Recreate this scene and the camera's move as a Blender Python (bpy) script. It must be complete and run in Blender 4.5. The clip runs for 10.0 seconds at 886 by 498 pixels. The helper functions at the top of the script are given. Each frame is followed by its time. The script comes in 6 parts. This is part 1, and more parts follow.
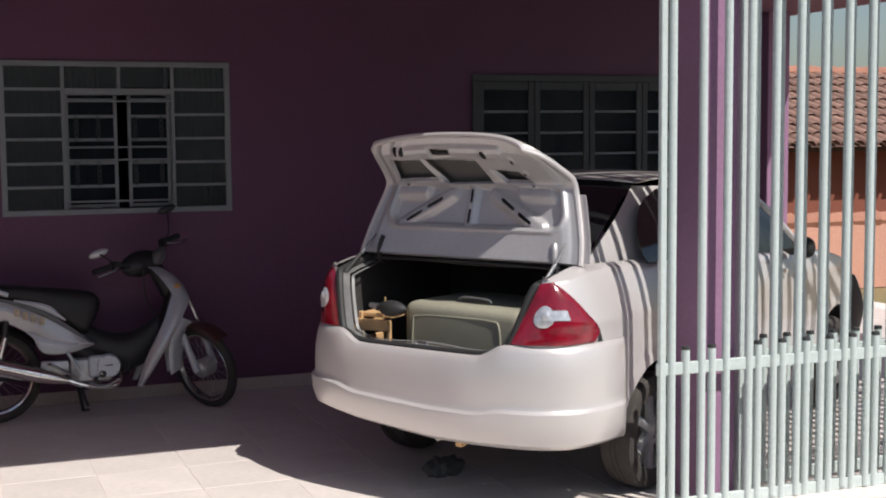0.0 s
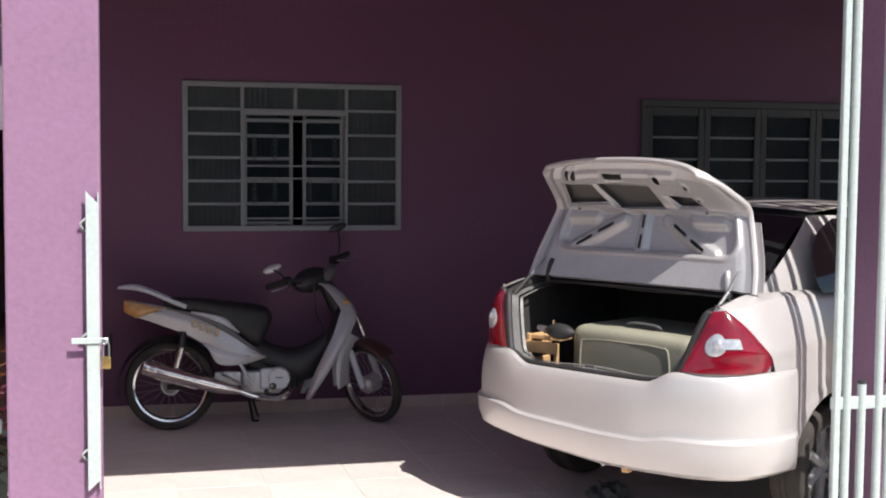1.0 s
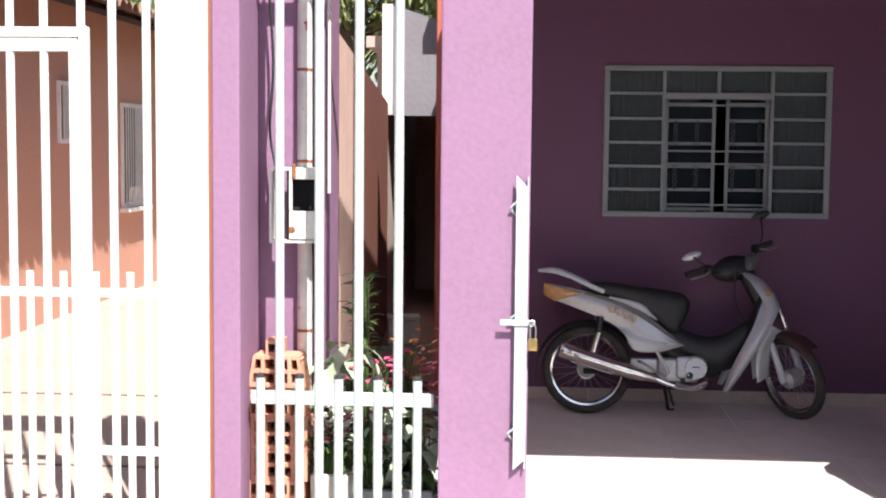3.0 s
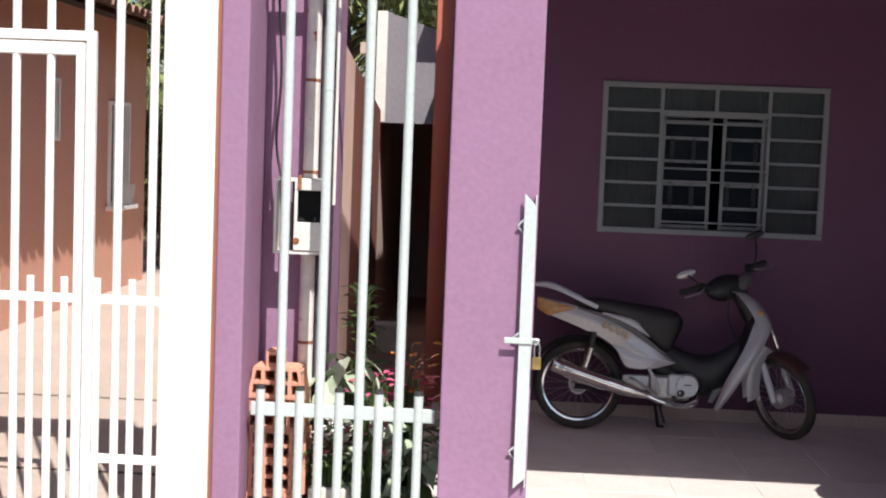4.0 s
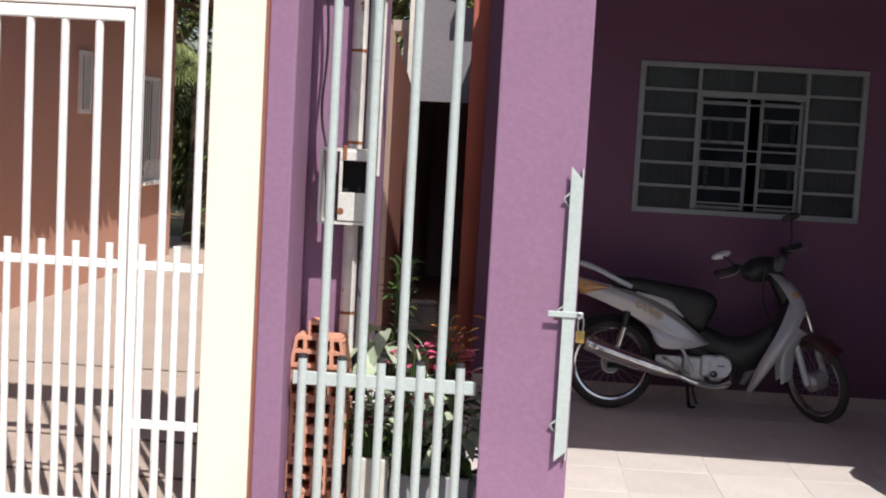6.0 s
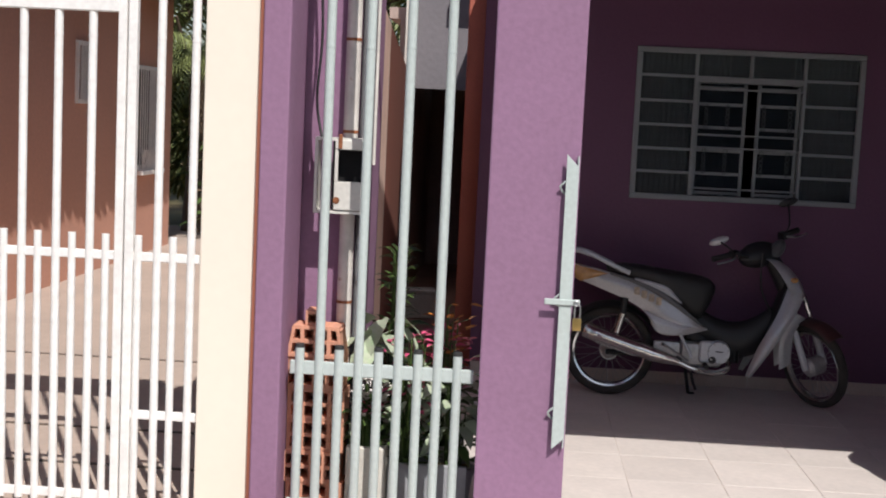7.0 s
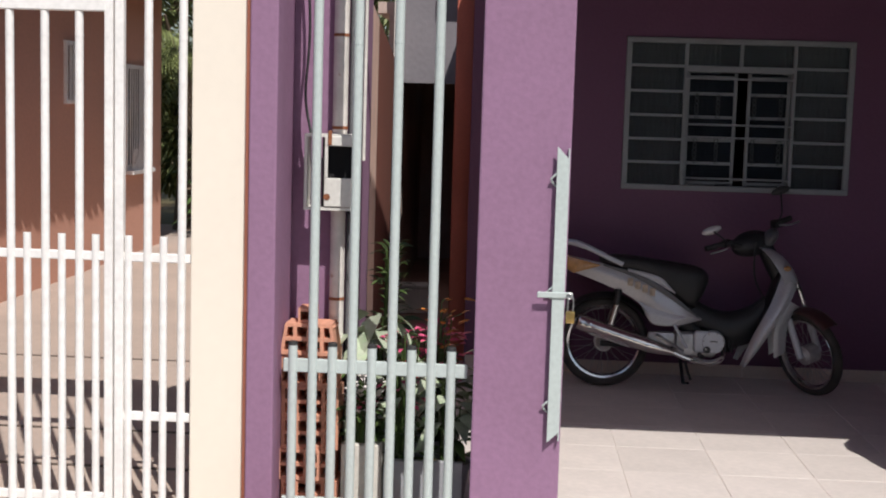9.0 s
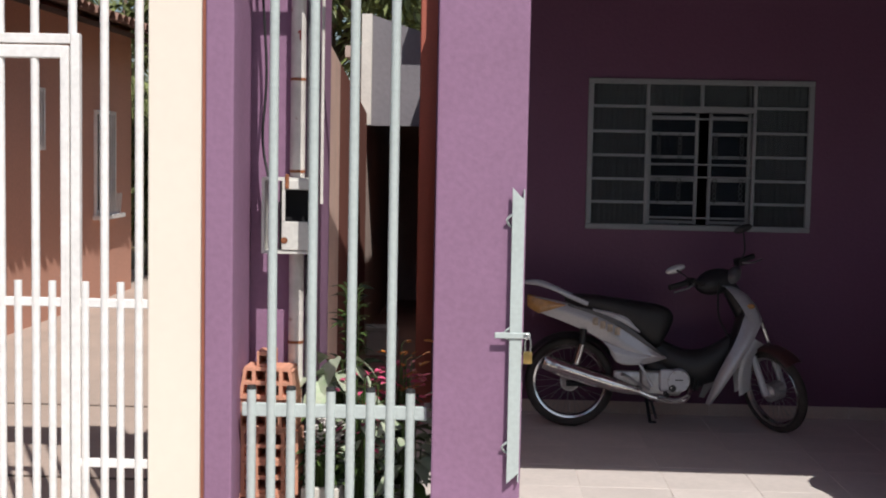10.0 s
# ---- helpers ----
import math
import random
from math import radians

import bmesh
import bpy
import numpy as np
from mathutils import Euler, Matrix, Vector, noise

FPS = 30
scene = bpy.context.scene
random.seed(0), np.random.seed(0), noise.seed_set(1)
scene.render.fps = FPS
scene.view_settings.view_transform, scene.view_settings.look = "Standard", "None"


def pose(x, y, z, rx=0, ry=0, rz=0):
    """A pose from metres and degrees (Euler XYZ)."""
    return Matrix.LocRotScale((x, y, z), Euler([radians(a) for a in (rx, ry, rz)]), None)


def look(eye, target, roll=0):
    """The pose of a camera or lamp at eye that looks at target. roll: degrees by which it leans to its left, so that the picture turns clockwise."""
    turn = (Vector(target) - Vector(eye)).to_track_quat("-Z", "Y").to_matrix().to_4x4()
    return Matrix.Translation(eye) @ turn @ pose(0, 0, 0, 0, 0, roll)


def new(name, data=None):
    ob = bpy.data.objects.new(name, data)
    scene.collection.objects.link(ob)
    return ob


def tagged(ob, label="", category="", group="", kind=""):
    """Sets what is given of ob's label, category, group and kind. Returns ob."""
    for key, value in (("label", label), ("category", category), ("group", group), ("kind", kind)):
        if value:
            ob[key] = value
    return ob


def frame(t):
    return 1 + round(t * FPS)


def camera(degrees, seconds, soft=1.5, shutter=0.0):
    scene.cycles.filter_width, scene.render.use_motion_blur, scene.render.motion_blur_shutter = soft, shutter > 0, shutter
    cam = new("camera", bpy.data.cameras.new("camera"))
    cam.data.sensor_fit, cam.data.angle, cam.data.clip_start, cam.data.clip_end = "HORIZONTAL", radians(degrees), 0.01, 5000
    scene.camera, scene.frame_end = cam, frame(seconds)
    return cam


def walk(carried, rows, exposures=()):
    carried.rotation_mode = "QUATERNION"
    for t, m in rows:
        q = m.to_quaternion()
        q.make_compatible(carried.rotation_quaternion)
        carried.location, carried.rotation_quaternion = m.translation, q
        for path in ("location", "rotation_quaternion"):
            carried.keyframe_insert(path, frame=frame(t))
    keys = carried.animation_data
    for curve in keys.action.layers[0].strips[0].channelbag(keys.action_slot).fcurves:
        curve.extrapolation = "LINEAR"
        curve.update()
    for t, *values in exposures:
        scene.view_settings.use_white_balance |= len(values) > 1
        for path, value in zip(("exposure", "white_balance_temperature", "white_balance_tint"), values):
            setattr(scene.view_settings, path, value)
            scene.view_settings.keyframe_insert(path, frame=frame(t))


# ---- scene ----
cam = camera(38.0, 10.0, soft=2.0)
PATH = [
    (0, (0.294, -0.412, 1.674), (1.014, 1.446, 1.5), -0.5),
    (0.5, (0.218, -0.452, 1.718), (0.871, 1.431, 1.549), 0.0),
    (1, (0.208, -0.432, 1.674), (0.701, 1.501, 1.536), 0.5),
    (1.5, (0.219, -0.424, 1.672), (0.609, 1.531, 1.504), 0.4),
    (2, (0.22, -0.426, 1.672), (0.503, 1.545, 1.486), 0.1),
    (2.5, (0.189, -0.419, 1.646), (0.234, 1.575, 1.507), -0.2),
    (2.7, (0.165, -0.357, 1.655), (0.085, 1.636, 1.507), -0.8),
    (3.8, (0.04, -0.332, 1.711), (-0.09, 1.654, 1.522), 2.1),
    (4, (0.009, -0.327, 1.718), (-0.079, 1.664, 1.557), 2.2),
    (4.5, (-0.052, -0.316, 1.733), (-0.152, 1.677, 1.591), 4.6),
    (5, (-0.084, -0.355, 1.682), (-0.21, 1.635, 1.535), 4.3),
    (5.5, (-0.102, -0.352, 1.683), (-0.223, 1.638, 1.533), 4.2),
    (5.7, (-0.102, -0.339, 1.663), (-0.215, 1.651, 1.499), 3.6),
    (7, (-0.083, -0.333, 1.672), (-0.195, 1.653, 1.465), 2.7),
    (7.5, (-0.083, -0.332, 1.682), (-0.197, 1.654, 1.474), 2.3),
    (8, (-0.093, -0.315, 1.676), (-0.21, 1.67, 1.459), 1.8),
    (8.5, (-0.087, -0.315, 1.685), (-0.195, 1.67, 1.463), 2.0),
    (9, (-0.076, -0.314, 1.674), (-0.178, 1.671, 1.458), 1.7),
    (9.5, (-0.058, -0.295, 1.682), (-0.148, 1.691, 1.46), 1.3),
    (10, (0.01, -0.323, 1.678), (-0.061, 1.671, 1.527), 1.1),
]
EXPOSURES = [(0.0, 0.30), (0.5, 0.45), (1.0, 0.70), (1.5, 0.98), (2.0, 1.20), (2.5, 1.29), (2.7, 1.30), (3.8, 0.82), (4.5, 0.55), (5.5, 0.42), (7.0, 0.12), (8.0, 0.09), (9.0, 0.06), (10.0, 0.10)]
walk(cam, [(t, look(eye, target, roll)) for t, eye, target, roll in PATH], EXPOSURES)


# ---- world, sun ----
SUN = Vector((-0.325, 0.70, -1.0)).normalized()
world = bpy.data.worlds.new("sky")
scene.world = world
world.use_nodes = True
wn = world.node_tree.nodes
sky = wn.new("ShaderNodeTexSky")
sky.sky_type = "NISHITA"
sky.sun_disc = False
sky.sun_elevation = math.asin(-SUN.z)
sky.sun_rotation = math.atan2(-SUN.x, -SUN.y)
sky.air_density, sky.dust_density = 1.0, 1.5
world.node_tree.links.new(sky.outputs[0], wn["Background"].inputs[0])
wn["Background"].inputs[1].default_value = 0.074
lamp = bpy.data.lights.new("sun", "SUN")
lamp.energy, lamp.angle, lamp.color = 4.2, radians(0.53), (1.0, 0.965, 0.925)
sun = new("sun", lamp)
sun.matrix_world = look((0, 0, 20), Vector((0, 0, 20)) + SUN)


# ---- materials ----
def mat(name, color, rough=0.6, metal=0.0, var=0.12, scale=3.0, fine=60.0, bump=0.15, tint=None, spots=None,
        spot_amount=0.0, spec=0.5, coat=0.0, island=0.0, detail=6.0, fine_var=0.06, trans=0.0):
    """A procedural surface: broad tone drift, fine grain, relief and optional stains."""
    m = bpy.data.materials.new(name)
    m.use_nodes = True
    n, l = m.node_tree.nodes, m.node_tree.links
    b = n["Principled BSDF"]
    co = n.new("ShaderNodeTexCoord")
    big = n.new("ShaderNodeTexNoise")
    big.inputs["Scale"].default_value = scale
    big.inputs["Detail"].default_value = detail
    small = n.new("ShaderNodeTexNoise")
    small.inputs["Scale"].default_value = fine
    small.inputs["Detail"].default_value = 4
    for t in (big, small):
        l.new(co.outputs["Object"], t.inputs["Vector"])
    rampv = n.new("ShaderNodeMapRange")
    rampv.inputs["From Min"].default_value, rampv.inputs["From Max"].default_value = 0.3, 0.7
    rampv.inputs["To Min"].default_value, rampv.inputs["To Max"].default_value = 1 - var, 1 + var
    l.new(big.outputs["Fac"], rampv.inputs["Value"])
    rampf = n.new("ShaderNodeMapRange")
    rampf.inputs["From Min"].default_value, rampf.inputs["From Max"].default_value = 0.3, 0.7
    rampf.inputs["To Min"].default_value, rampf.inputs["To Max"].default_value = 1 - fine_var, 1 + fine_var
    l.new(small.outputs["Fac"], rampf.inputs["Value"])
    mul = n.new("ShaderNodeMath")
    mul.operation = "MULTIPLY"
    l.new(rampv.outputs[0], mul.inputs[0])
    l.new(rampf.outputs[0], mul.inputs[1])
    last = mul
    if island:
        oi = n.new("ShaderNodeObjectInfo")
        geo = n.new("ShaderNodeNewGeometry")
        add = n.new("ShaderNodeMath")
        add.operation = "ADD"
        l.new(oi.outputs["Random"], add.inputs[0])
        l.new(geo.outputs["Random Per Island"], add.inputs[1])
        fr = n.new("ShaderNodeMath")
        fr.operation = "FRACT"
        l.new(add.outputs[0], fr.inputs[0])
        mr = n.new("ShaderNodeMapRange")
        mr.inputs["To Min"].default_value, mr.inputs["To Max"].default_value = 1 - island, 1 + island
        l.new(fr.outputs[0], mr.inputs["Value"])
        m2 = n.new("ShaderNodeMath")
        m2.operation = "MULTIPLY"
        l.new(last.outputs[0], m2.inputs[0])
        l.new(mr.outputs[0], m2.inputs[1])
        last = m2
    base = n.new("ShaderNodeMix")
    base.data_type = "RGBA"
    base.inputs[6].default_value = (*color, 1)
    base.inputs[7].default_value = (*(tint or color), 1)
    l.new(big.outputs["Fac"], base.inputs[0])
    hsv = n.new("ShaderNodeHueSaturation")
    l.new(base.outputs[2], hsv.inputs["Color"])
    l.new(last.outputs[0], hsv.inputs["Value"])
    out = hsv.outputs[0]
    if spots:
        st = n.new("ShaderNodeTexNoise")
        st.inputs["Scale"].default_value, st.inputs["Detail"].default_value = scale * 2.7, 8
        l.new(co.outputs["Object"], st.inputs["Vector"])
        mr = n.new("ShaderNodeMapRange")
        mr.inputs["From Min"].default_value, mr.inputs["From Max"].default_value = 0.62 - spot_amount * 0.3, 0.72 - spot_amount * 0.3
        l.new(st.outputs["Fac"], mr.inputs["Value"])
        mx = n.new("ShaderNodeMix")
        mx.data_type = "RGBA"
        l.new(mr.outputs[0], mx.inputs[0])
        l.new(out, mx.inputs[6])
        mx.inputs[7].default_value = (*spots, 1)
        out = mx.outputs[2]
    l.new(out, b.inputs["Base Color"])
    rr = n.new("ShaderNodeMapRange")
    rr.inputs["To Min"].default_value, rr.inputs["To Max"].default_value = max(rough - 0.08, 0.02), min(rough + 0.08, 1)
    l.new(small.outputs["Fac"], rr.inputs["Value"])
    l.new(rr.outputs[0], b.inputs["Roughness"])
    b.inputs["Metallic"].default_value = metal
    b.inputs["Specular IOR Level"].default_value = spec
    b.inputs["Coat Weight"].default_value = coat
    b.inputs["Coat Roughness"].default_value = 0.05
    b.inputs["Transmission Weight"].default_value = trans
    if bump:
        bp = n.new("ShaderNodeBump")
        bp.inputs["Strength"].default_value, bp.inputs["Distance"].default_value = bump, 0.01
        sm = n.new("ShaderNodeMath")
        sm.operation = "ADD"
        l.new(big.outputs["Fac"], sm.inputs[0])
        l.new(small.outputs["Fac"], sm.inputs[1])
        l.new(sm.outputs[0], bp.inputs["Height"])
        l.new(bp.outputs[0], b.inputs["Normal"])
    return m


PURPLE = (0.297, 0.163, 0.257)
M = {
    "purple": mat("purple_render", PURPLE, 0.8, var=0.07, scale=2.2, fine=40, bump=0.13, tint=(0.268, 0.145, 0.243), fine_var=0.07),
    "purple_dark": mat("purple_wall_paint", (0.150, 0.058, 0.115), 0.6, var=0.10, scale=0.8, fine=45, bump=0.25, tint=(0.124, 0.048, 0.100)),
    "cream": mat("cream_render", (0.86, 0.77, 0.655), 0.8, var=0.015, scale=1.5, fine=25, bump=0.03, fine_var=0.012),
    "brown_edge": mat("brown_paint", (0.30, 0.10, 0.06), 0.7),
    "white": mat("white_paint", (0.78, 0.77, 0.74), 0.6, var=0.05),
    "floor_tile": mat("beige_tile", (0.75, 0.675, 0.63), 0.33, var=0.07, scale=4, fine=30, bump=0.03, island=0.05, tint=(0.71, 0.635, 0.59)),
    "grout": mat("grout", (0.73, 0.66, 0.615), 0.9, var=0.15),
    "base_tile": mat("baseboard_tile", (0.60, 0.50, 0.43), 0.4, var=0.08, scale=5),
    "pavement": mat("concrete_pavement", (0.46, 0.42, 0.385), 0.9, var=0.15, scale=0.8, fine=30, bump=0.3),
    "asphalt": mat("asphalt", (0.11, 0.105, 0.10), 0.9, fine=120, bump=0.4),
    "earth": mat("dry_earth", (0.28, 0.17, 0.10), 0.95, var=0.2, scale=0.4, fine=12, bump=0.4, tint=(0.16, 0.17, 0.06)),
    "bar": mat("pale_green_enamel", (0.52, 0.575, 0.55), 0.38, var=0.05, scale=3, fine=50, bump=0.05, tint=(0.48, 0.54, 0.525)),
    "bar_cap": mat("black_cap", (0.03, 0.03, 0.03), 0.6),
    "white_bar": mat("white_enamel", (0.86, 0.83, 0.80), 0.45, var=0.06, scale=6, fine=40, bump=0.08, spots=(0.42, 0.27, 0.18), spot_amount=-0.35),
    "frame": mat("grey_green_frame", (0.245, 0.265, 0.275), 0.5, var=0.06, scale=4),
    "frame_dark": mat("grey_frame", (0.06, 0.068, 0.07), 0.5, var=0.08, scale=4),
    "salmon": mat("salmon_render", (0.61, 0.325, 0.24), 0.85, var=0.08, scale=0.9, fine=30, bump=0.35, tint=(0.55, 0.285, 0.205)),
    "brick_red": mat("red_brown_render", (0.24, 0.075, 0.045), 0.85, var=0.12, scale=1.2, fine=30, bump=0.3, tint=(0.19, 0.058, 0.036)),
    "orange": mat("orange_paint", (0.43, 0.12, 0.08), 0.7, var=0.1, scale=2),
    "grey_wall": mat("grey_plaster", (0.20, 0.185, 0.20), 0.9, var=0.12, scale=1.1, fine=25, bump=0.3),
    "clay": mat("clay_brick", (0.70, 0.36, 0.25), 0.85, var=0.1, scale=9, fine=70, bump=0.3, island=0.1, tint=(0.60, 0.27, 0.17)),
    "roof_tile": mat("weathered_roof_tile", (0.30, 0.16, 0.115), 0.85, var=0.22, scale=5, fine=30, bump=0.3, island=0.22, tint=(0.20, 0.125, 0.10)),
    "ridge": mat("ridge_tile", (0.36, 0.165, 0.11), 0.85, var=0.15, scale=6, island=0.12),
    "rafter": mat("dark_rafter", (0.09, 0.045, 0.03), 0.8),
    "pole": mat("galvanised_pole", (0.70, 0.66, 0.61), 0.55, 0.1, var=0.2, scale=6, fine=30, bump=0.1, spots=(0.36, 0.19, 0.11), spot_amount=-0.2),
    "box": mat("meter_box_paint", (0.68, 0.66, 0.61), 0.55, var=0.08, scale=6, spots=(0.40, 0.20, 0.12), spot_amount=-0.25),
    "black": mat("dark_void", (0.012, 0.011, 0.012), 0.8, bump=0),
    # very dark grey: the gloom of the unlit room is in this colour
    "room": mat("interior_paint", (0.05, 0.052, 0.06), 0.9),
    "curtain": mat("curtain", (0.44, 0.49, 0.49), 0.9, var=0.15, scale=8),
    "leaf": mat("leaf_green", (0.042, 0.085, 0.022), 0.5, var=0.25, scale=6, island=0.45, bump=0.1, tint=(0.075, 0.11, 0.028)),
    "leaf_white": mat("leaf_variegated", (0.66, 0.67, 0.56), 0.5, var=0.2, scale=34, island=0.25, tint=(0.12, 0.22, 0.08)),
    "leaf_tree": mat("tree_leaf", (0.15, 0.19, 0.06), 0.55, var=0.25, scale=2, island=0.5, tint=(0.22, 0.24, 0.09)),
    "bark": mat("bark", (0.13, 0.09, 0.06), 0.9, bump=0.5),
    "flower_pink": mat("pink_petal", (0.58, 0.085, 0.18), 0.6, island=0.3),
    "flower_white": mat("white_petal", (0.75, 0.70, 0.68), 0.6, island=0.15),
    "flower_orange": mat("orange_petal", (0.60, 0.22, 0.04), 0.6, island=0.3),
    "block": mat("white_block", (0.66, 0.62, 0.56), 0.85, var=0.1, scale=6),
    "cream_pink": mat("pale_pink_render", (0.76, 0.53, 0.43), 0.85, var=0.1, scale=2.5, fine=30, bump=0.3),
    "shed_inside": mat("bare_shed_plaster", (0.50, 0.38, 0.33), 0.9, var=0.2, scale=1.5, fine=20, bump=0.3),
    "shed_dark": mat("dim_grey_wall", (0.16, 0.14, 0.145), 0.9, var=0.2),
    "grey_pipe": mat("grey_pvc", (0.16, 0.16, 0.17), 0.5, var=0.1),
    "rust": mat("rust", (0.27, 0.10, 0.045), 0.85, var=0.3, scale=30, bump=0.3),
    "red_mark": mat("red_paint", (0.45, 0.05, 0.04), 0.6),
    "brass": mat("brass", (0.55, 0.38, 0.14), 0.32, 0.9, var=0.12, scale=30, bump=0.05),
    "bike_black_wire": mat("black_cable", (0.02, 0.02, 0.02), 0.5),
    "passage": mat("worn_passage_cement", (0.42, 0.25, 0.20), 0.85, var=0.2, scale=1.6, fine=25, bump=0.3, tint=(0.32, 0.18, 0.14)),
    "yard": mat("pink_cement", (0.50, 0.40, 0.34), 0.9, var=0.12, scale=1.2, fine=20, bump=0.25, tint=(0.44, 0.34, 0.28)),
    "opposite": mat("dull_street_wall", (0.13, 0.145, 0.15), 0.9, var=0.3, scale=0.5),
    "yard_dark": mat("dark_cement_joint", (0.14, 0.11, 0.09), 0.9),
    "grey_block": mat("grey_planter", (0.34, 0.34, 0.36), 0.8, var=0.1, scale=5),
}


def glass_mat(name, color, rough, alpha):
    """Window glass: partly clear, with a real gloss."""
    m = bpy.data.materials.new(name)
    m.use_nodes = True
    n, l = m.node_tree.nodes, m.node_tree.links
    b = n["Principled BSDF"]
    b.inputs["Base Color"].default_value = (*color, 1)
    b.inputs["Roughness"].default_value = rough
    b.inputs["Alpha"].default_value = alpha
    co = n.new("ShaderNodeTexCoord")
    no = n.new("ShaderNodeTexNoise")
    no.inputs["Scale"].default_value = 6
    l.new(co.outputs["Object"], no.inputs["Vector"])
    bp = n.new("ShaderNodeBump")
    bp.inputs["Strength"].default_value, bp.inputs["Distance"].default_value = 0.05, 0.01
    l.new(no.outputs["Fac"], bp.inputs["Height"])
    l.new(bp.outputs[0], b.inputs["Normal"])
    return m


M["pane"] = glass_mat("fluted_pane", (0.040, 0.048, 0.054), 0.18, 0.60)
M["pane_clear"] = glass_mat("clear_pane", (0.014, 0.019, 0.026), 0.06, 0.78)


# ---- mesh helpers ----
def box(bm, x0, x1, y0, y1, z0, z1, bevel=0.0, seg=1):
    made = bmesh.ops.create_cube(bm, size=1)
    bmesh.ops.transform(bm, verts=made["verts"], matrix=Matrix.Translation(((x0 + x1) / 2, (y0 + y1) / 2, (z0 + z1) / 2))
                        @ Matrix.Diagonal((abs(x1 - x0), abs(y1 - y0), abs(z1 - z0), 1)))
    if bevel:
        edges = list({e for v in made["verts"] for e in v.link_edges})
        bmesh.ops.bevel(bm, geom=edges, offset=bevel, segments=seg, affect="EDGES", profile=0.6)
    return bm


def boxed(*a, **k):
    return box(bmesh.new(), *a, **k)


def cyl(bm, p0, p1, r, r2=None, seg=16, caps=True):
    p0, p1 = Vector(p0), Vector(p1)
    d = p1 - p0
    q = d.to_track_quat("Z", "Y").to_matrix().to_4x4()
    made = bmesh.ops.create_cone(bm, cap_ends=caps, segments=seg, radius1=r, radius2=r if r2 is None else r2, depth=d.length)
    bmesh.ops.transform(bm, verts=made["verts"], matrix=Matrix.Translation((p0 + p1) / 2) @ q)
    return bm


def tube(bm, pts, r, seg=10, caps=True):
    """A round bar bent through the given points; r may be one radius or one for each point."""
    pts = [Vector(p) for p in pts]
    rs = r if isinstance(r, (list, tuple)) else [r] * len(pts)
    rings, side = [], None
    for i, p in enumerate(pts):
        d = (pts[min(i + 1, len(pts) - 1)] - pts[max(i - 1, 0)]).normalized()
        if side is None:
            side = d.cross(Vector((0, 0, 1)) if abs(d.z) < 0.9 else Vector((1, 0, 0))).normalized()
        side = (side - d * side.dot(d)).normalized()
        up = d.cross(side)
        rings.append([bm.verts.new(p + rs[i] * (math.cos(2 * math.pi * k / seg) * side + math.sin(2 * math.pi * k / seg) * up)) for k in range(seg)])
    skin(bm, rings, closed=True, caps=caps)
    return bm


def skin(bm, rings, closed=True, caps=False):
    """Faces between rings of vertices."""
    n = len(rings[0])
    for a, b in zip(rings, rings[1:]):
        for k in range(n if closed else n - 1):
            bm.faces.new((a[k], a[(k + 1) % n], b[(k + 1) % n], b[k]))
    if caps and closed:
        bm.faces.new(rings[0][::-1])
        bm.faces.new(rings[-1])
    return bm


def curve_pts(pts, n=8):
    """A smooth line through the points."""
    pts = [Vector(p) for p in pts]
    out = []
    for i in range(len(pts) - 1):
        a, b, c, d = pts[max(i - 1, 0)], pts[i], pts[i + 1], pts[min(i + 2, len(pts) - 1)]
        for k in range(n):
            t = k / n
            out.append(0.5 * (2 * b + (c - a) * t + (2 * a - 5 * b + 4 * c - d) * t * t + (3 * b - a - 3 * c + d) * t ** 3))
    return out + [pts[-1]]


def plate(bm, outline, y0, y1, axis="y", bevel=0.0, seg=1):
    """An outline in two coordinates, made thick along the third."""
    def at(u, v, w):
        return {"y": (u, w, v), "x": (w, u, v), "z": (u, v, w)}[axis]
    verts = [bm.verts.new(at(u, v, y0)) for u, v in outline]
    f = bm.faces.new(verts)
    r = bmesh.ops.extrude_face_region(bm, geom=[f])
    nv = [g for g in r["geom"] if isinstance(g, bmesh.types.BMVert)]
    off = Vector(at(0, 0, y1 - y0))
    bmesh.ops.translate(bm, verts=nv, vec=off)
    if bevel:
        edges = list({e for v in verts + nv for e in v.link_edges})
        bmesh.ops.bevel(bm, geom=edges, offset=bevel, segments=seg, affect="EDGES", profile=0.6)
    return bm


def mesh_of(name, bm, material, smooth=None):
    bmesh.ops.recalc_face_normals(bm, faces=bm.faces[:])
    me = bpy.data.meshes.new(name)
    if smooth is not None:
        for f in bm.faces:
            f.smooth = True
        for e in bm.edges:
            e.smooth = not (len(e.link_faces) == 2 and e.calc_face_angle(0) > radians(smooth))
    bm.to_mesh(me)
    bm.free()
    for m in material if isinstance(material, (list, tuple)) else (material,):
        me.materials.append(m)
    return me


def solid(name, bm, material, label, category, kind="", group="", smooth=None):
    """A thing of one mesh, at top level."""
    return tagged(new(name, mesh_of(name, bm, material, smooth)), label, category, group, kind)


def part(name, bm, material, parent, label="", smooth=35):
    ob = new(name, mesh_of(name, bm, material, smooth))
    ob.parent = parent
    return tagged(ob, label)


def share(ob, parent, m):
    """One more piece on the same mesh."""
    c = new(ob.name.split(".")[0], ob.data)
    c.parent = parent
    c.matrix_basis = m
    return c


def thing(name, m, label, category, group="", kind=""):
    ob = new(name)
    ob.matrix_world = m
    ob.empty_display_size = 0.1
    return tagged(ob, label, category, group, kind)

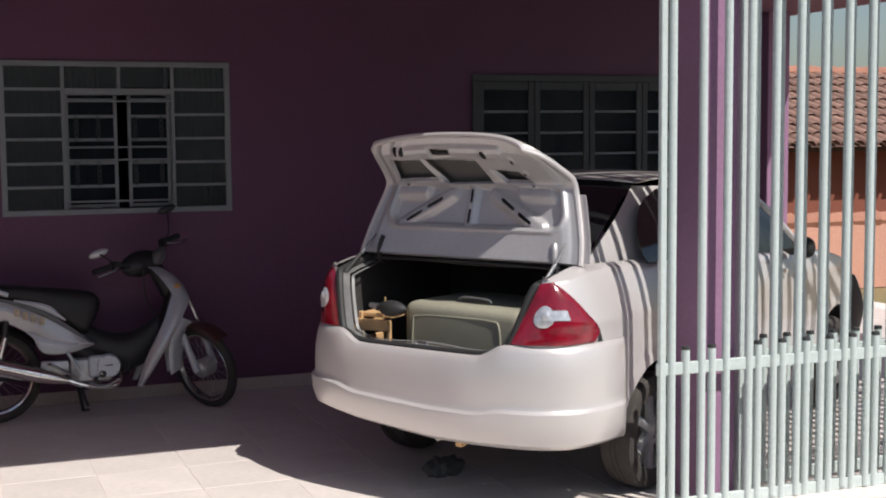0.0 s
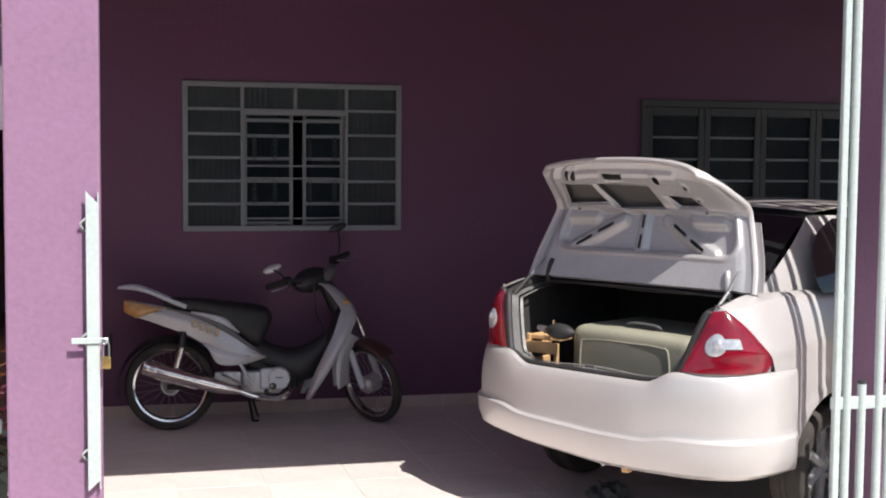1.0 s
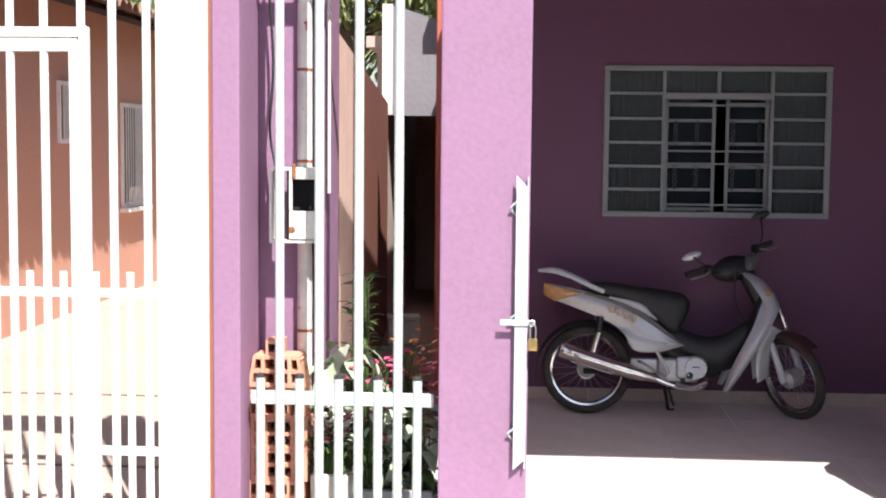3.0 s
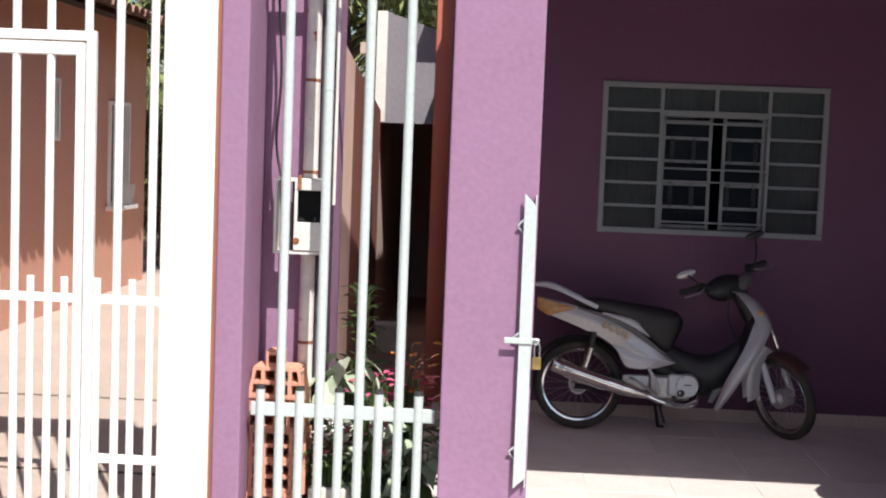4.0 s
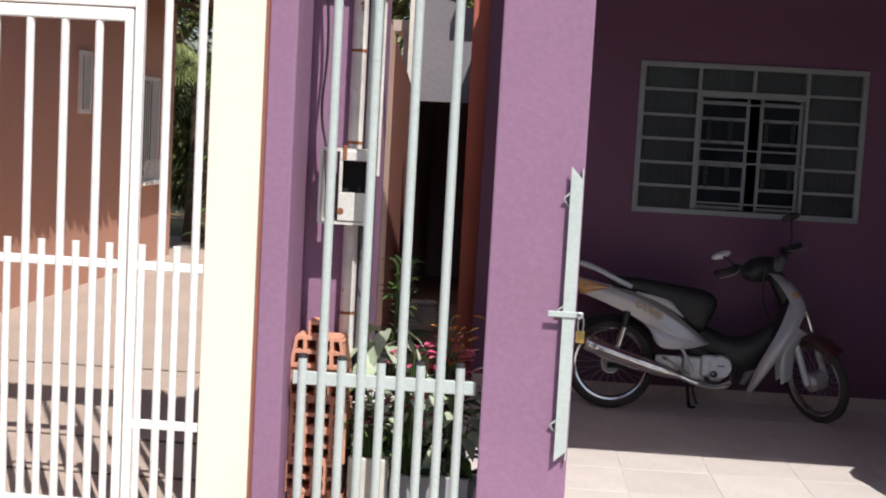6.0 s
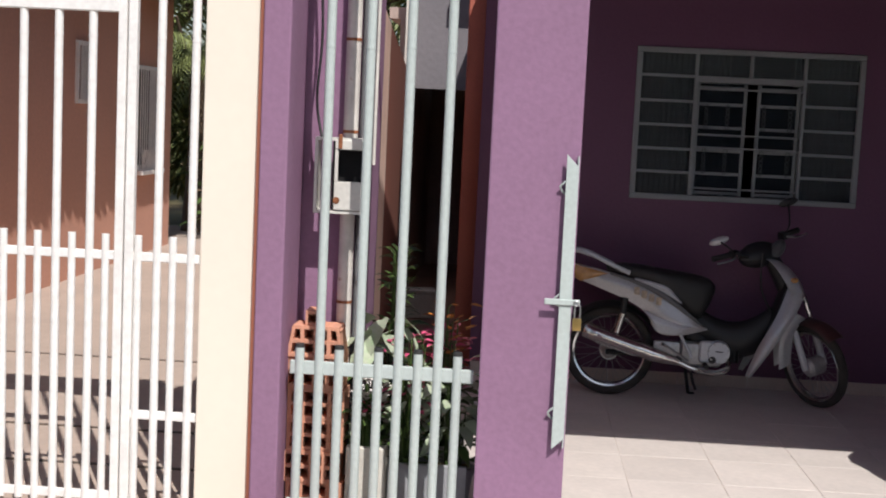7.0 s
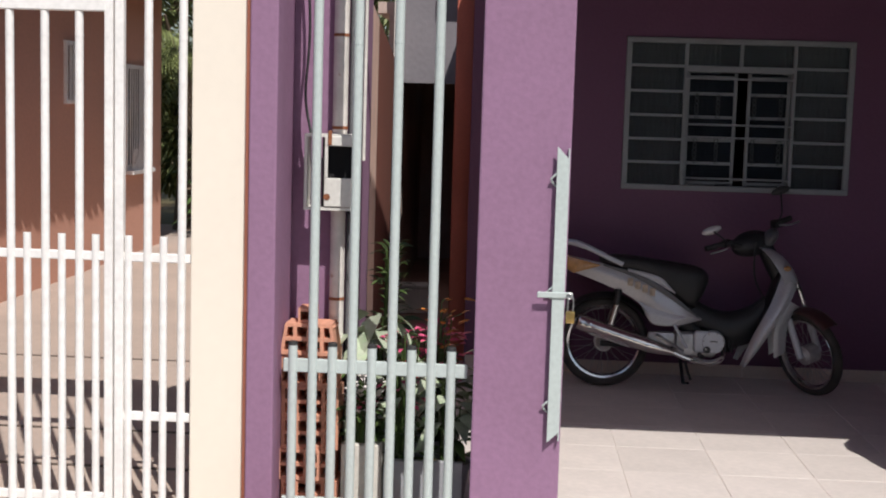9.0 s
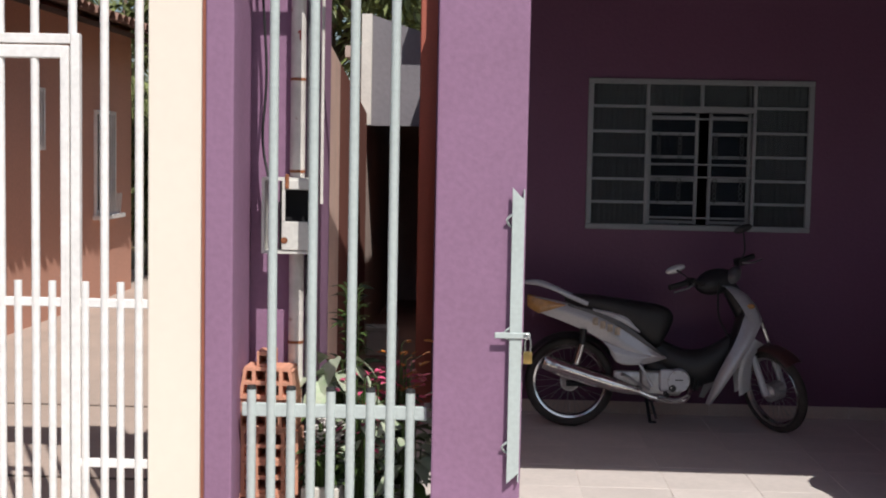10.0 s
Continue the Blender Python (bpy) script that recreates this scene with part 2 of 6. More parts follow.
# ---- ground ----
bm = bmesh.new()
bmesh.ops.create_grid(bm, x_segments=40, y_segments=40, size=400)
for v in bm.verts:
    v.co.z = -0.06
solid("ground", bm, M["earth"], "dry reddish earth reaching to the horizon", "ground", "structure")
solid("pavement", boxed(-30, 30, 1.2, 4.30, -0.05, -0.012, 0.005), M["pavement"], "grey concrete pavement in front of the gates", "pavement", "structure")
solid("kerb", boxed(-30, 30, 1.05, 1.2, -0.05, -0.005, 0.012), M["pavement"], "worn grey concrete kerb along the road", "kerb", "structure")
solid("road", boxed(-60, 60, -9, 1.05, -0.055, -0.05), M["asphalt"], "dark asphalt road with fine grit", "road", "structure")

# added out of view: darkens the pane reflections and blocks low sky light
solid("wall_opposite", boxed(-45, 45, -13.2, -13.0, -0.05, 3.4), M["opposite"], "plain dull wall across the street", "wall", "structure")

# ---- carport floor of tiles ----
floor = solid("floor", boxed(-0.40, 8.9, 4.30, 10.6, -0.05, -0.0028), M["grout"], "carport floor of beige ceramic tiles in a square grid", "floor", "structure")
TILE = 0.45
tile_ob = None
tile_rest = bmesh.new()
for ix in range(-1, 20):
    for iy in range(0, 14):
        x0, y0 = 0.05 + ix * TILE, 4.31 + iy * TILE
        if x0 > 8.4 or y0 + TILE > 10.6:
            continue
        if x0 < 5.0 and y0 < 8.0:
            if tile_ob is None:
                t = boxed(0.0014, TILE - 0.0014, 0.0014, TILE - 0.0014, -0.004, 0.0, 0.001)
                tile_ob = part("tile", t, M["floor_tile"], floor, smooth=None)
                tile_ob.matrix_basis = pose(x0, y0, 0)
            else:
                share(tile_ob, floor, pose(x0, y0, random.uniform(-0.0006, 0.0006)))
        else:
            box(tile_rest, x0 + 0.002, x0 + TILE - 0.002, y0 + 0.002, y0 + TILE - 0.002, -0.007, 0.0)
tagged(part("far_tiles", tile_rest, M["floor_tile"], floor, smooth=None), kind="stuff")

# ---- house walls round the carport ----
def wall_with_holes(bm, x0, x1, z0, z1, y0, y1, holes):
    """An upright wall along x with openings (x0, x1, z0, z1) that go right through it."""
    xs = sorted({x0, x1, *(h[0] for h in holes), *(h[1] for h in holes)})
    for a, b in zip(xs, xs[1:]):
        cuts = sorted((h[2], h[3]) for h in holes if h[0] <= a + 1e-6 and h[1] >= b - 1e-6)
        z = z0
        for c, d in cuts + [(z1, z1)]:
            if c - z > 1e-5:
                box(bm, a, b, y0, y1, z, c)
            z = d
    bmesh.ops.remove_doubles(bm, verts=bm.verts[:], dist=1e-5)
    inner = [f for f in bm.faces if any(f is not g and (f.calc_center_median() - g.calc_center_median()).length < 1e-5 for e in f.edges for g in e.link_faces)]
    bmesh.ops.delete(bm, geom=inner, context="FACES_ONLY")


W1 = (0.64, 2.05, 1.213, 2.156)
W2 = (3.79, 5.62, 1.30, 2.10)
bm = bmesh.new()
wall_with_holes(bm, -0.347, 6.15, -0.02, 3.0, 8.0, 8.15, [W1, W2])
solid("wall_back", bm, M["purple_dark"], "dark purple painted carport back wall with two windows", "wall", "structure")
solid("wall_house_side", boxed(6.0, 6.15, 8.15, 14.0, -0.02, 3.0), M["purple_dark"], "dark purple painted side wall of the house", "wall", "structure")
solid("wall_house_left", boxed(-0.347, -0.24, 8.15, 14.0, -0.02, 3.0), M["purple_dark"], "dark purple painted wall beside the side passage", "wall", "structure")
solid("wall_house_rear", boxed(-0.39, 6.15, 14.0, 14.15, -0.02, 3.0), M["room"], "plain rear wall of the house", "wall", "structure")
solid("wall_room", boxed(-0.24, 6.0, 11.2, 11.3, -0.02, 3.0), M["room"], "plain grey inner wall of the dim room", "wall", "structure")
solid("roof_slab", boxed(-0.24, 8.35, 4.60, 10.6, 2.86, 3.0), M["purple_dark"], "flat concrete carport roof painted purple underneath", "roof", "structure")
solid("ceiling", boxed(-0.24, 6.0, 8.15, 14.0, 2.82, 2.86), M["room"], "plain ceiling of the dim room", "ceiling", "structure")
solid("house_roof", boxed(-0.6, 6.4, 10.6, 14.4, 3.0, 3.15), M["purple_dark"], "flat roof slab of the purple house", "roof", "structure")

x = -0.338
first = None
base = solid("baseboard", boxed(-0.340, 6.14, 7.992, 7.9985, 0.0, 0.078), M["grout"], "beige tile skirting along the purple wall", "baseboard", "structure")
while x < 6.1:
    if first is None:
        first = part("skirting_tile", boxed(0.002, 0.446, 7.984, 7.9915, 0.001, 0.08, 0.002), M["base_tile"], base, smooth=None)
        first.matrix_basis = pose(x, 0, 0)
    else:
        share(first, base, pose(x, 0, 0))
    x += 0.45

# ---- pillars ----
def pillar(name, x0, x1, y0, y1, z1, material, label):
    bm = bmesh.new()
    box(bm, x0, x1, y0, y1, -0.04, z1, 0.008, 2)
    return solid(name, bm, material, label, "pillar", "structure")


pillar("pillar_left", -0.199, 0.152, 4.67, 4.98, 2.86, M["purple"], "lilac rough-rendered carport pillar with a steel latch post")
pillar("pillar_right", 3.434, 3.637, 4.53, 4.715, 2.86, M["purple"], "lilac rough-rendered carport pillar behind the sliding gate")
pillar("pillar_rear", 7.85, 8.10, 10.25, 10.55, 2.86, M["purple"], "lilac rendered rear carport column")
pillar("pillar_side", -1.1025, -0.992, 4.67, 5.059, 2.9, M["purple"], "lilac rendered boundary pillar beside the narrow gate")
pillar("pillar_cream", -1.336, -1.1185, 4.70, 4.98, 3.2, M["cream"], "cream rendered neighbour's gate pillar")
solid("trim_brown", boxed(-1.118, -1.103, 4.685, 4.98, -0.04, 2.95), M["brown_edge"], "thin reddish-brown painted edge of the cream pillar", "trim", "structure")
solid("beam_front", boxed(0.142, 3.637, 4.716, 4.95, 2.49, 2.859), M["purple"], "lilac front beam over the carport opening", "beam", "structure")


# ---- windows of the back wall ----
def pane_in(parent, x0, x1, z0, z1, y, material, name="pane"):
    ob = part(name, boxed(x0, x1, y - 0.002, y + 0.002, z0, z1), material, parent, smooth=None)
    ob.visible_shadow = False
    return ob


def steel_window():
    x0, x1, z0, z1 = W1
    w = thing("window_1", pose(0, 0, 0), "grey-green steel window with fixed panes and a barred centre", "window", kind="structure")
    b = bmesh.new()
    f = 0.035
    box(b, x0 - 0.012, x1 + 0.012, 7.982, 8.06, z1 - f + 0.012, z1 + 0.012, 0.004)
    box(b, x0 - 0.012, x1 + 0.012, 7.982, 8.06, z0 - 0.012, z0 + f - 0.012, 0.004)
    box(b, x0 - 0.012, x0 + f - 0.012, 7.983, 8.06, z0 + f - 0.0115, z1 - f + 0.0115, 0.003)
    box(b, x1 - f + 0.012, x1 + 0.012, 7.983, 8.06, z0 + f - 0.0115, z1 - f + 0.0115, 0.003)
    frame_ob = part("window_frame", b, M["frame"], w)
    W, H = x1 - x0, z1 - z0
    cols = [x0 + W * c for c in (0.262, 0.506, 0.745)]
    rows = [z1 - H * r for r in (0.175, 0.345, 0.507, 0.668, 0.825)]
    for i, c in enumerate(cols):
        lo = z0 + f - 0.012 if i != 1 else rows[0]
        part("mullion", boxed(c - 0.011, c + 0.011, 7.988, 8.03, lo, z1 - f + 0.012, 0.003), M["frame"], w)
    for side in ((x0 + f - 0.012, cols[0] - 0.011), (cols[2] + 0.011, x1 - f + 0.012)):
        for r in rows:
            part("glazing_bar", boxed(side[0], side[1], 7.990, 8.026, r - 0.009, r + 0.009, 0.003), M["frame"], w)
    part("transom", boxed(cols[0] + 0.011, cols[2] - 0.011, 7.986, 8.034, rows[0] - 0.035, rows[0] + 0.006, 0.004), M["frame"], w)
    edges_z = [z1 - f + 0.012] + rows + [z0 + f - 0.012]
    for a, c in ((x0 + 0.02, cols[0]), (cols[2], x1 - 0.02)):
        for t, l in zip(edges_z, edges_z[1:]):
            pane_in(w, a, c, l, t, 8.012 + random.uniform(-0.002, 0.002), M["pane"])
    for a, c in ((cols[0], cols[1]), (cols[1], cols[2])):
        pane_in(w, a, c, rows[0], z1 - 0.02, 8.013, M["pane"])
    # two sliding sashes, drawn a little apart
    for a, c in ((cols[0] + 0.012, cols[1] - 0.010), (cols[1] + 0.055, cols[2] - 0.012)):
        sash = part("sash", boxed(a, a + 0.022, 8.036, 8.056, z0 + 0.025, rows[0] - 0.036, 0.003), M["frame"], w)
        part("stile", boxed(c - 0.022, c, 8.036, 8.056, z0 + 0.025, rows[0] - 0.036, 0.003), M["frame"], sash)
        for r in (rows[0] - 0.065, rows[1] - 0.01, rows[2] - 0.005, rows[3], rows[4], z0 + 0.04):
            part("glazing_bar", boxed(a + 0.022, c - 0.022, 8.038, 8.054, r - 0.010, r + 0.010, 0.003), M["frame"], sash)
        pane_in(sash, a + 0.01, c - 0.01, z0 + 0.03, rows[0] - 0.04, 8.046, M["pane_clear"])
    for r in (rows[0] - 0.075, z1 - H * 0.562, z1 - H * 0.648, z1 - H * 0.925):
        part("security_bar", tube(bmesh.new(), [(cols[0] - 0.005, 7.984, r), (cols[2] + 0.005, 7.984, r)], 0.0065, 8), M["frame"], w)
    for k, c in enumerate((cols[0] + 0.08, cols[0] + 0.215, cols[1] + 0.10, cols[2] - 0.07)):
        for zc in (z1 - H * 0.44, z1 - H * 0.74):
            pts = [(c + 0.013 * math.sin(q * 1.3), 8.028, zc - 0.08 + 0.16 * q / 12) for q in range(13)]
            part("twisted_bar", tube(bmesh.new(), pts, 0.0034, 6), M["frame_dark"], w)
            pts = [(c - 0.013 * math.sin(q * 1.3), 8.030, zc - 0.08 + 0.16 * q / 12) for q in range(13)]
            part("twisted_bar", tube(bmesh.new(), pts, 0.0034, 6), M["frame_dark"], w)
    cur = grid_mesh_wave(x0 + 0.02, cols[1] - 0.10, 8.20, 1.10, 2.3, 0.022, 34)
    solid("curtain", cur, M["curtain"], "pale curtain hanging behind the steel window", "curtain", smooth=60)
    cur = grid_mesh_wave(cols[2] - 0.03, x1 + 0.04, 8.20, 1.10, 2.3, 0.022, 24)
    solid("curtain", cur, M["curtain"], "pale curtain hanging behind the steel window", "curtain", smooth=60)


def grid_mesh_wave(x0, x1, y, z0, z1, amp, n):
    b = bmesh.new()
    rows = []
    for i in range(n * 3 + 1):
        x = x0 + (x1 - x0) * i / (n * 3)
        yy = y + amp * math.sin(i * 1.05) + random.uniform(-0.003, 0.003)
        rows.append([b.verts.new((x, yy, z0)), b.verts.new((x + 0.004, yy, (z0 + z1) / 2)), b.verts.new((x, yy, z1))])
    skin(b, rows, closed=False)
    return b


def casement_window():
    x0, x1, z0, z1 = W2
    w = thing("window_2", pose(0, 0, 0), "dim grey casement window with small panes", "window", kind="structure")
    b = bmesh.new()
    box(b, x0 - 0.01, x1 + 0.01, 7.980, 8.08, z1 - 0.04, z1 + 0.01, 0.004)
    box(b, x0 - 0.01, x1 + 0.01, 7.970, 8.08, z0 - 0.02, z0 + 0.03, 0.004)
    box(b, x0 - 0.01, x0 + 0.035, 7.981, 8.08, z0 + 0.0305, z1 - 0.0405, 0.003)
    box(b, x1 - 0.035, x1 + 0.01, 7.981, 8.08, z0 + 0.0305, z1 - 0.0405, 0.003)
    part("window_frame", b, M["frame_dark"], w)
    n = 4
    step = (x1 - x0 - 0.07) / n
    for i in range(n):
        a = x0 + 0.035 + i * step
        c = a + step - 0.004
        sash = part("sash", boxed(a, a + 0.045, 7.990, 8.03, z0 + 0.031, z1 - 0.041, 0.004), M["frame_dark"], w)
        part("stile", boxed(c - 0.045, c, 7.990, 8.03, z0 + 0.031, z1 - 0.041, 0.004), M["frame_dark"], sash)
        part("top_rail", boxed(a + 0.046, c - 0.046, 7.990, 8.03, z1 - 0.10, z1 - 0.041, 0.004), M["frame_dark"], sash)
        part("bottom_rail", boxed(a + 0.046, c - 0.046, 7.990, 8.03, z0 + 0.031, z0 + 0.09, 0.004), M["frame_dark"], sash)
        for k in range(1, 4):
            z = z0 + 0.09 + (z1 - 0.10 - z0 - 0.09) * k / 4
            part("glazing_bar", boxed(a + 0.046, c - 0.046, 7.995, 8.025, z - 0.008, z + 0.008, 0.002), M["frame"], sash)
        pane_in(sash, a + 0.04, c - 0.04, z0 + 0.08, z1 - 0.09, 8.010, M["pane_clear"])


steel_window()
casement_window()

# ---- fences and gates of round bars ----
def bar_fence(name, x0, xs_long, xs_short, y, rail_z, z_low, z_top, x_end, material, label, category, r=0.0192, rs=0.0190, cap=None, rail_h=0.055, low_rail=None):
    """Long bars to the top, short bars between them to just over the middle rail."""
    th = thing(name, pose(x0, y, 0), label, category)
    th_long = th_short = None
    for x in xs_long:
        if th_long is None:
            bm = cyl(bmesh.new(), (0, 0, z_low), (0, 0, z_top), r, seg=16)
            for zj in (1.92,):
                cyl(bm, (0, 0, zj - 0.004), (0, 0, zj + 0.004), r + 0.0012, seg=16)
            th_long = part("long_bar", bm, material, th)
            th_long.matrix_basis = pose(x - x0, 0, 0)
        else:
            share(th_long, th, pose(x - x0, 0, random.uniform(-0.02, 0.02) if z_top > 2.5 else 0))
    for x in xs_short:
        if th_short is None:
            th_short = part("short_bar", cyl(bmesh.new(), (0, 0, z_low), (0, 0, rail_z + 0.085), rs, seg=14), material, th)
            th_short.matrix_basis = pose(x - x0, 0, 0)
            if cap:
                th_cap = part("end_cap", cyl(bmesh.new(), (0, 0, rail_z + 0.083), (0, 0, rail_z + 0.098), rs + 0.001, rs - 0.001, seg=14), cap, th_short, "black plastic end cap")
        else:
            s = share(th_short, th, pose(x - x0, 0, 0))
            if cap:
                share(th_cap, s, Matrix())
    for z in (rail_z, low_rail if low_rail is not None else z_low + 0.028):
        part("rail", boxed(0.0, x_end - x0, -0.006, 0.014, z - rail_h / 2, z + rail_h / 2, 0.003), material, th)
    part("top_rail", boxed(0.0, x_end - x0, -0.02, 0.02, z_top - 0.02, z_top + 0.03, 0.004), material, th)
    return th


side_fence = bar_fence("side_gate", -0.968, [-0.85, -0.69, -0.53, -0.37], [-0.93, -0.77, -0.61, -0.45, -0.29], 4.76, 0.63, 0.03, 2.62, -0.224,
                       M["bar"], "pale green steel bar gate across the narrow side passage", "gate", cap=M["bar_cap"])
xs = [3.412, 3.540] + [3.661 + 0.1315 * i for i in range(25)]
slide = bar_fence("sliding_gate", 3.187, [3.258] + xs, [3.331, 3.466] + [x + 0.050 for x in xs[2:]], 4.46, 0.642, 0.0, 2.62, 7.0,
                  M["bar"], "open pale green sliding gate of round steel bars", "gate", cap=M["bar_cap"])
part("end_post", boxed(0.006, 0.038, -0.014, 0.014, 0.01, 2.65, 0.004), M["bar"], slide)
fixed = bar_fence("fixed_fence", 3.64, [3.826 + 0.134 * i for i in range(32)], [3.880 + 0.134 * i for i in range(32)], 4.66, 0.632, 0.02, 2.62, 8.2,
                  M["bar"], "pale green fixed steel bar fence beside the carport pillar", "fence", cap=M["bar_cap"])
part("end_post", boxed(0.082, 0.128, -0.028, 0.028, 0.0, 2.65, 0.004), M["bar"], fixed)

wx = [-2.070 - 0.140 * i for i in range(12)] + [-1.929, -1.791]
white_gate = bar_fence("white_gate", -3.7, wx, [x + 0.066 for x in wx], 4.72, 1.050, 0.03, 2.035, -1.68,
                       M["white_bar"], "white enamelled steel bar gate of the neighbouring yard", "gate", r=0.0168, rs=0.0155, rail_h=0.036)
part("gate_stile", boxed(2.014, 2.048, -0.018, 0.018, 0.02, 2.064, 0.003), M["white_bar"], white_gate)
white_fence = bar_fence("white_fence", -1.645, [-1.514, -1.376], [-1.592, -1.450], 4.72, 1.050, 0.03, 2.88, -1.338,
                        M["white_bar"], "white enamelled fixed bar panel beside the cream pillar", "fence", r=0.0168, rs=0.0155, rail_h=0.036, low_rail=0.403)
part("stile", boxed(0.0, 0.036, -0.018, 0.018, 0.02, 2.112, 0.003), M["white_bar"], white_fence)
upper = thing("upper_bar_panel", pose(-3.7, 4.72, 2.072), "white enamelled bar panel fixed above the neighbour's gate", "fence")
part("rail", boxed(0.0, 2.054, -0.018, 0.018, 0.0, 0.038, 0.003), M["white_bar"], upper)
upper_bar = None
for x in wx + [-1.640]:
    if upper_bar is None:
        upper_bar = part("bar", cyl(bmesh.new(), (0, 0, 0.0385), (0, 0, 0.8425), 0.0168, seg=14), M["white_bar"], upper)
        upper_bar.matrix_basis = pose(x + 3.7, 0, 0)
    else:
        share(upper_bar, upper, pose(x + 3.7, 0, 0))

# ---- silver saloon car with its boot open; local x runs forward, y to its left ----
M.update({
    "silver": mat("silver_car_paint", (0.62, 0.582, 0.562), 0.34, 0.35, var=0.03, scale=2, fine=200, bump=0.0, coat=0.5, fine_var=0.02, spots=(0.42, 0.36, 0.31), spot_amount=-0.35),
    "silver_in": mat("dusty_inner_paint", (0.54, 0.515, 0.51), 0.32, 0.35, var=0.08, scale=7, fine=90, bump=0.03, tint=(0.44, 0.43, 0.43)),
    "lip_grey": mat("dusty_grey_lip", (0.16, 0.155, 0.15), 0.5, 0.2, var=0.15, scale=14),
    "rubber": mat("black_rubber", (0.022, 0.021, 0.021), 0.65, var=0.15, scale=8, bump=0.1),
    "tyre": mat("dusty_tyre", (0.035, 0.032, 0.030), 0.8, var=0.2, scale=10, fine=60, bump=0.2, tint=(0.06, 0.05, 0.042)),
    "trunk": mat("boot_carpet", (0.035, 0.032, 0.030), 0.95, var=0.2, scale=12, fine=150, bump=0.3),
    # dark colour standing in for the shade inside the lid's hollow
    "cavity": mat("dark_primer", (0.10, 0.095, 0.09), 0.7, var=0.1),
    "red_lens": mat("red_lamp_lens", (0.20, 0.003, 0.014), 0.12, var=0.3, scale=14, fine=250, bump=0.04, coat=1.0),
    "clear_lens": mat("clear_lamp_lens", (0.66, 0.66, 0.67), 0.10, 0.55, var=0.25, scale=40, fine=150, bump=0.12, coat=1.0),
    "car_glass": mat("dark_car_glass", (0.012, 0.013, 0.014), 0.05, var=0.05, bump=0, spec=0.7),
    "alloy": mat("wheel_rim_silver", (0.50, 0.50, 0.50), 0.4, 0.6, var=0.12, scale=8),
    "grey_plastic": mat("grey_trim_plastic", (0.10, 0.10, 0.10), 0.6, var=0.1),
    "olive_case": mat("olive_grey_case", (0.30, 0.285, 0.215), 0.6, var=0.07, scale=5, fine=100, bump=0.12),
    "pine": mat("pale_wood", (0.55, 0.34, 0.16), 0.65, var=0.15, scale=9, fine=60, bump=0.15),
    "chrome": mat("chrome", (0.70, 0.70, 0.69), 0.16, 1.0, var=0.05, scale=10, bump=0.0),
    "steel": mat("dull_steel", (0.42, 0.42, 0.42), 0.35, 0.9, var=0.1, scale=14, bump=0.05),
})
NEAR = Vector((0.25, -0.43, 1.68))
CARM = Matrix.Translation(NEAR) @ Matrix.Scale(0.955, 4) @ Matrix.Translation(-NEAR) @ Matrix.Translation((0.0082, -0.0122, 0.0494)) @ Matrix.Scale(0.97, 4) @ pose(2.45, 5.4625, 0, 0, 0, 31.5)
car = thing("car", CARM, "silver four-door saloon car parked with its boot open", "car")


def lerp(table, x):
    """A value from a short table of (x, value), with soft joints."""
    if x <= table[0][0]:
        return table[0][1]
    for (a, p), (b, q) in zip(table, table[1:]):
        if x <= b:
            i = next(k for k, r in enumerate(table) if r[0] == a)
            t = (x - a) / (b - a)
            m0 = (q - table[i - 1][1]) / (b - table[i - 1][0]) if i else (q - p) / (b - a)
            m1 = (table[i + 2][1] - p) / (table[i + 2][0] - a) if i + 2 < len(table) else (q - p) / (b - a)
            h = b - a
            return (2 * t ** 3 - 3 * t * t + 1) * p + (t ** 3 - 2 * t * t + t) * h * m0 + (3 * t * t - 2 * t ** 3) * q + (t ** 3 - t * t) * h * m1
    return table[-1][1]


def grid_mesh(f, nu, nv, bm=None, mirror=False):
    """A sheet of points f(u, v), u and v from 0 to 1."""
    bm = bm or bmesh.new()
    rows = [[bm.verts.new(f(i / nu, j / nv)) for j in range(nv + 1)] for i in range(nu + 1)]
    skin(bm, rows, closed=False)
    return bm


def thicken(bm, d):
    bmesh.ops.recalc_face_normals(bm, faces=bm.faces[:])
    bmesh.ops.solidify(bm, geom=bm.faces[:], thickness=d)
    return bm


def flip(bm):
    for v in bm.verts:
        v.co.y = -v.co.y
    return bm


AXLE_R, AXLE_F, HUB = 0.90, 3.38, 0.178
PLAN = [(-0.10, 0.30), (0.0, 0.56), (0.05, 0.66), (0.12, 0.745), (0.20, 0.795), (0.34, 0.825), (0.6, 0.838), (1.4, 0.842), (2.8, 0.842), (3.4, 0.83), (3.7, 0.79), (3.9, 0.70), (4.05, 0.52)]
TUMBLE = [(0.22, 0.965), (0.35, 0.985), (0.5, 1.0), (0.68, 1.0), (0.8, 0.990), (0.9, 0.968), (1.0, 0.925), (1.06, 0.885)]
SHOULDER = [(0.0, 0.965), (0.12, 0.985), (0.38, 1.03), (0.8, 1.025), (1.5, 0.985), (2.4, 0.945), (3.0, 0.915), (3.5, 0.85), (3.9, 0.74), (4.05, 0.66)]


def half_width(x, z):
    crease = 0.006 * math.exp(-((z - 0.80) / 0.03) ** 2)
    return lerp(PLAN, x) * lerp(TUMBLE, z) + crease


def low_edge(x):
    for c in (AXLE_R, AXLE_F):
        if abs(x - c) < 0.372:
            return max(0.24, HUB + math.sqrt(0.372 ** 2 - (x - c) ** 2))
    if x < 0.34:
        return 0.985 + (0.755 - 0.985) * (x - 0.12) / 0.22
    return 0.703 if x < 0.53 else 0.24


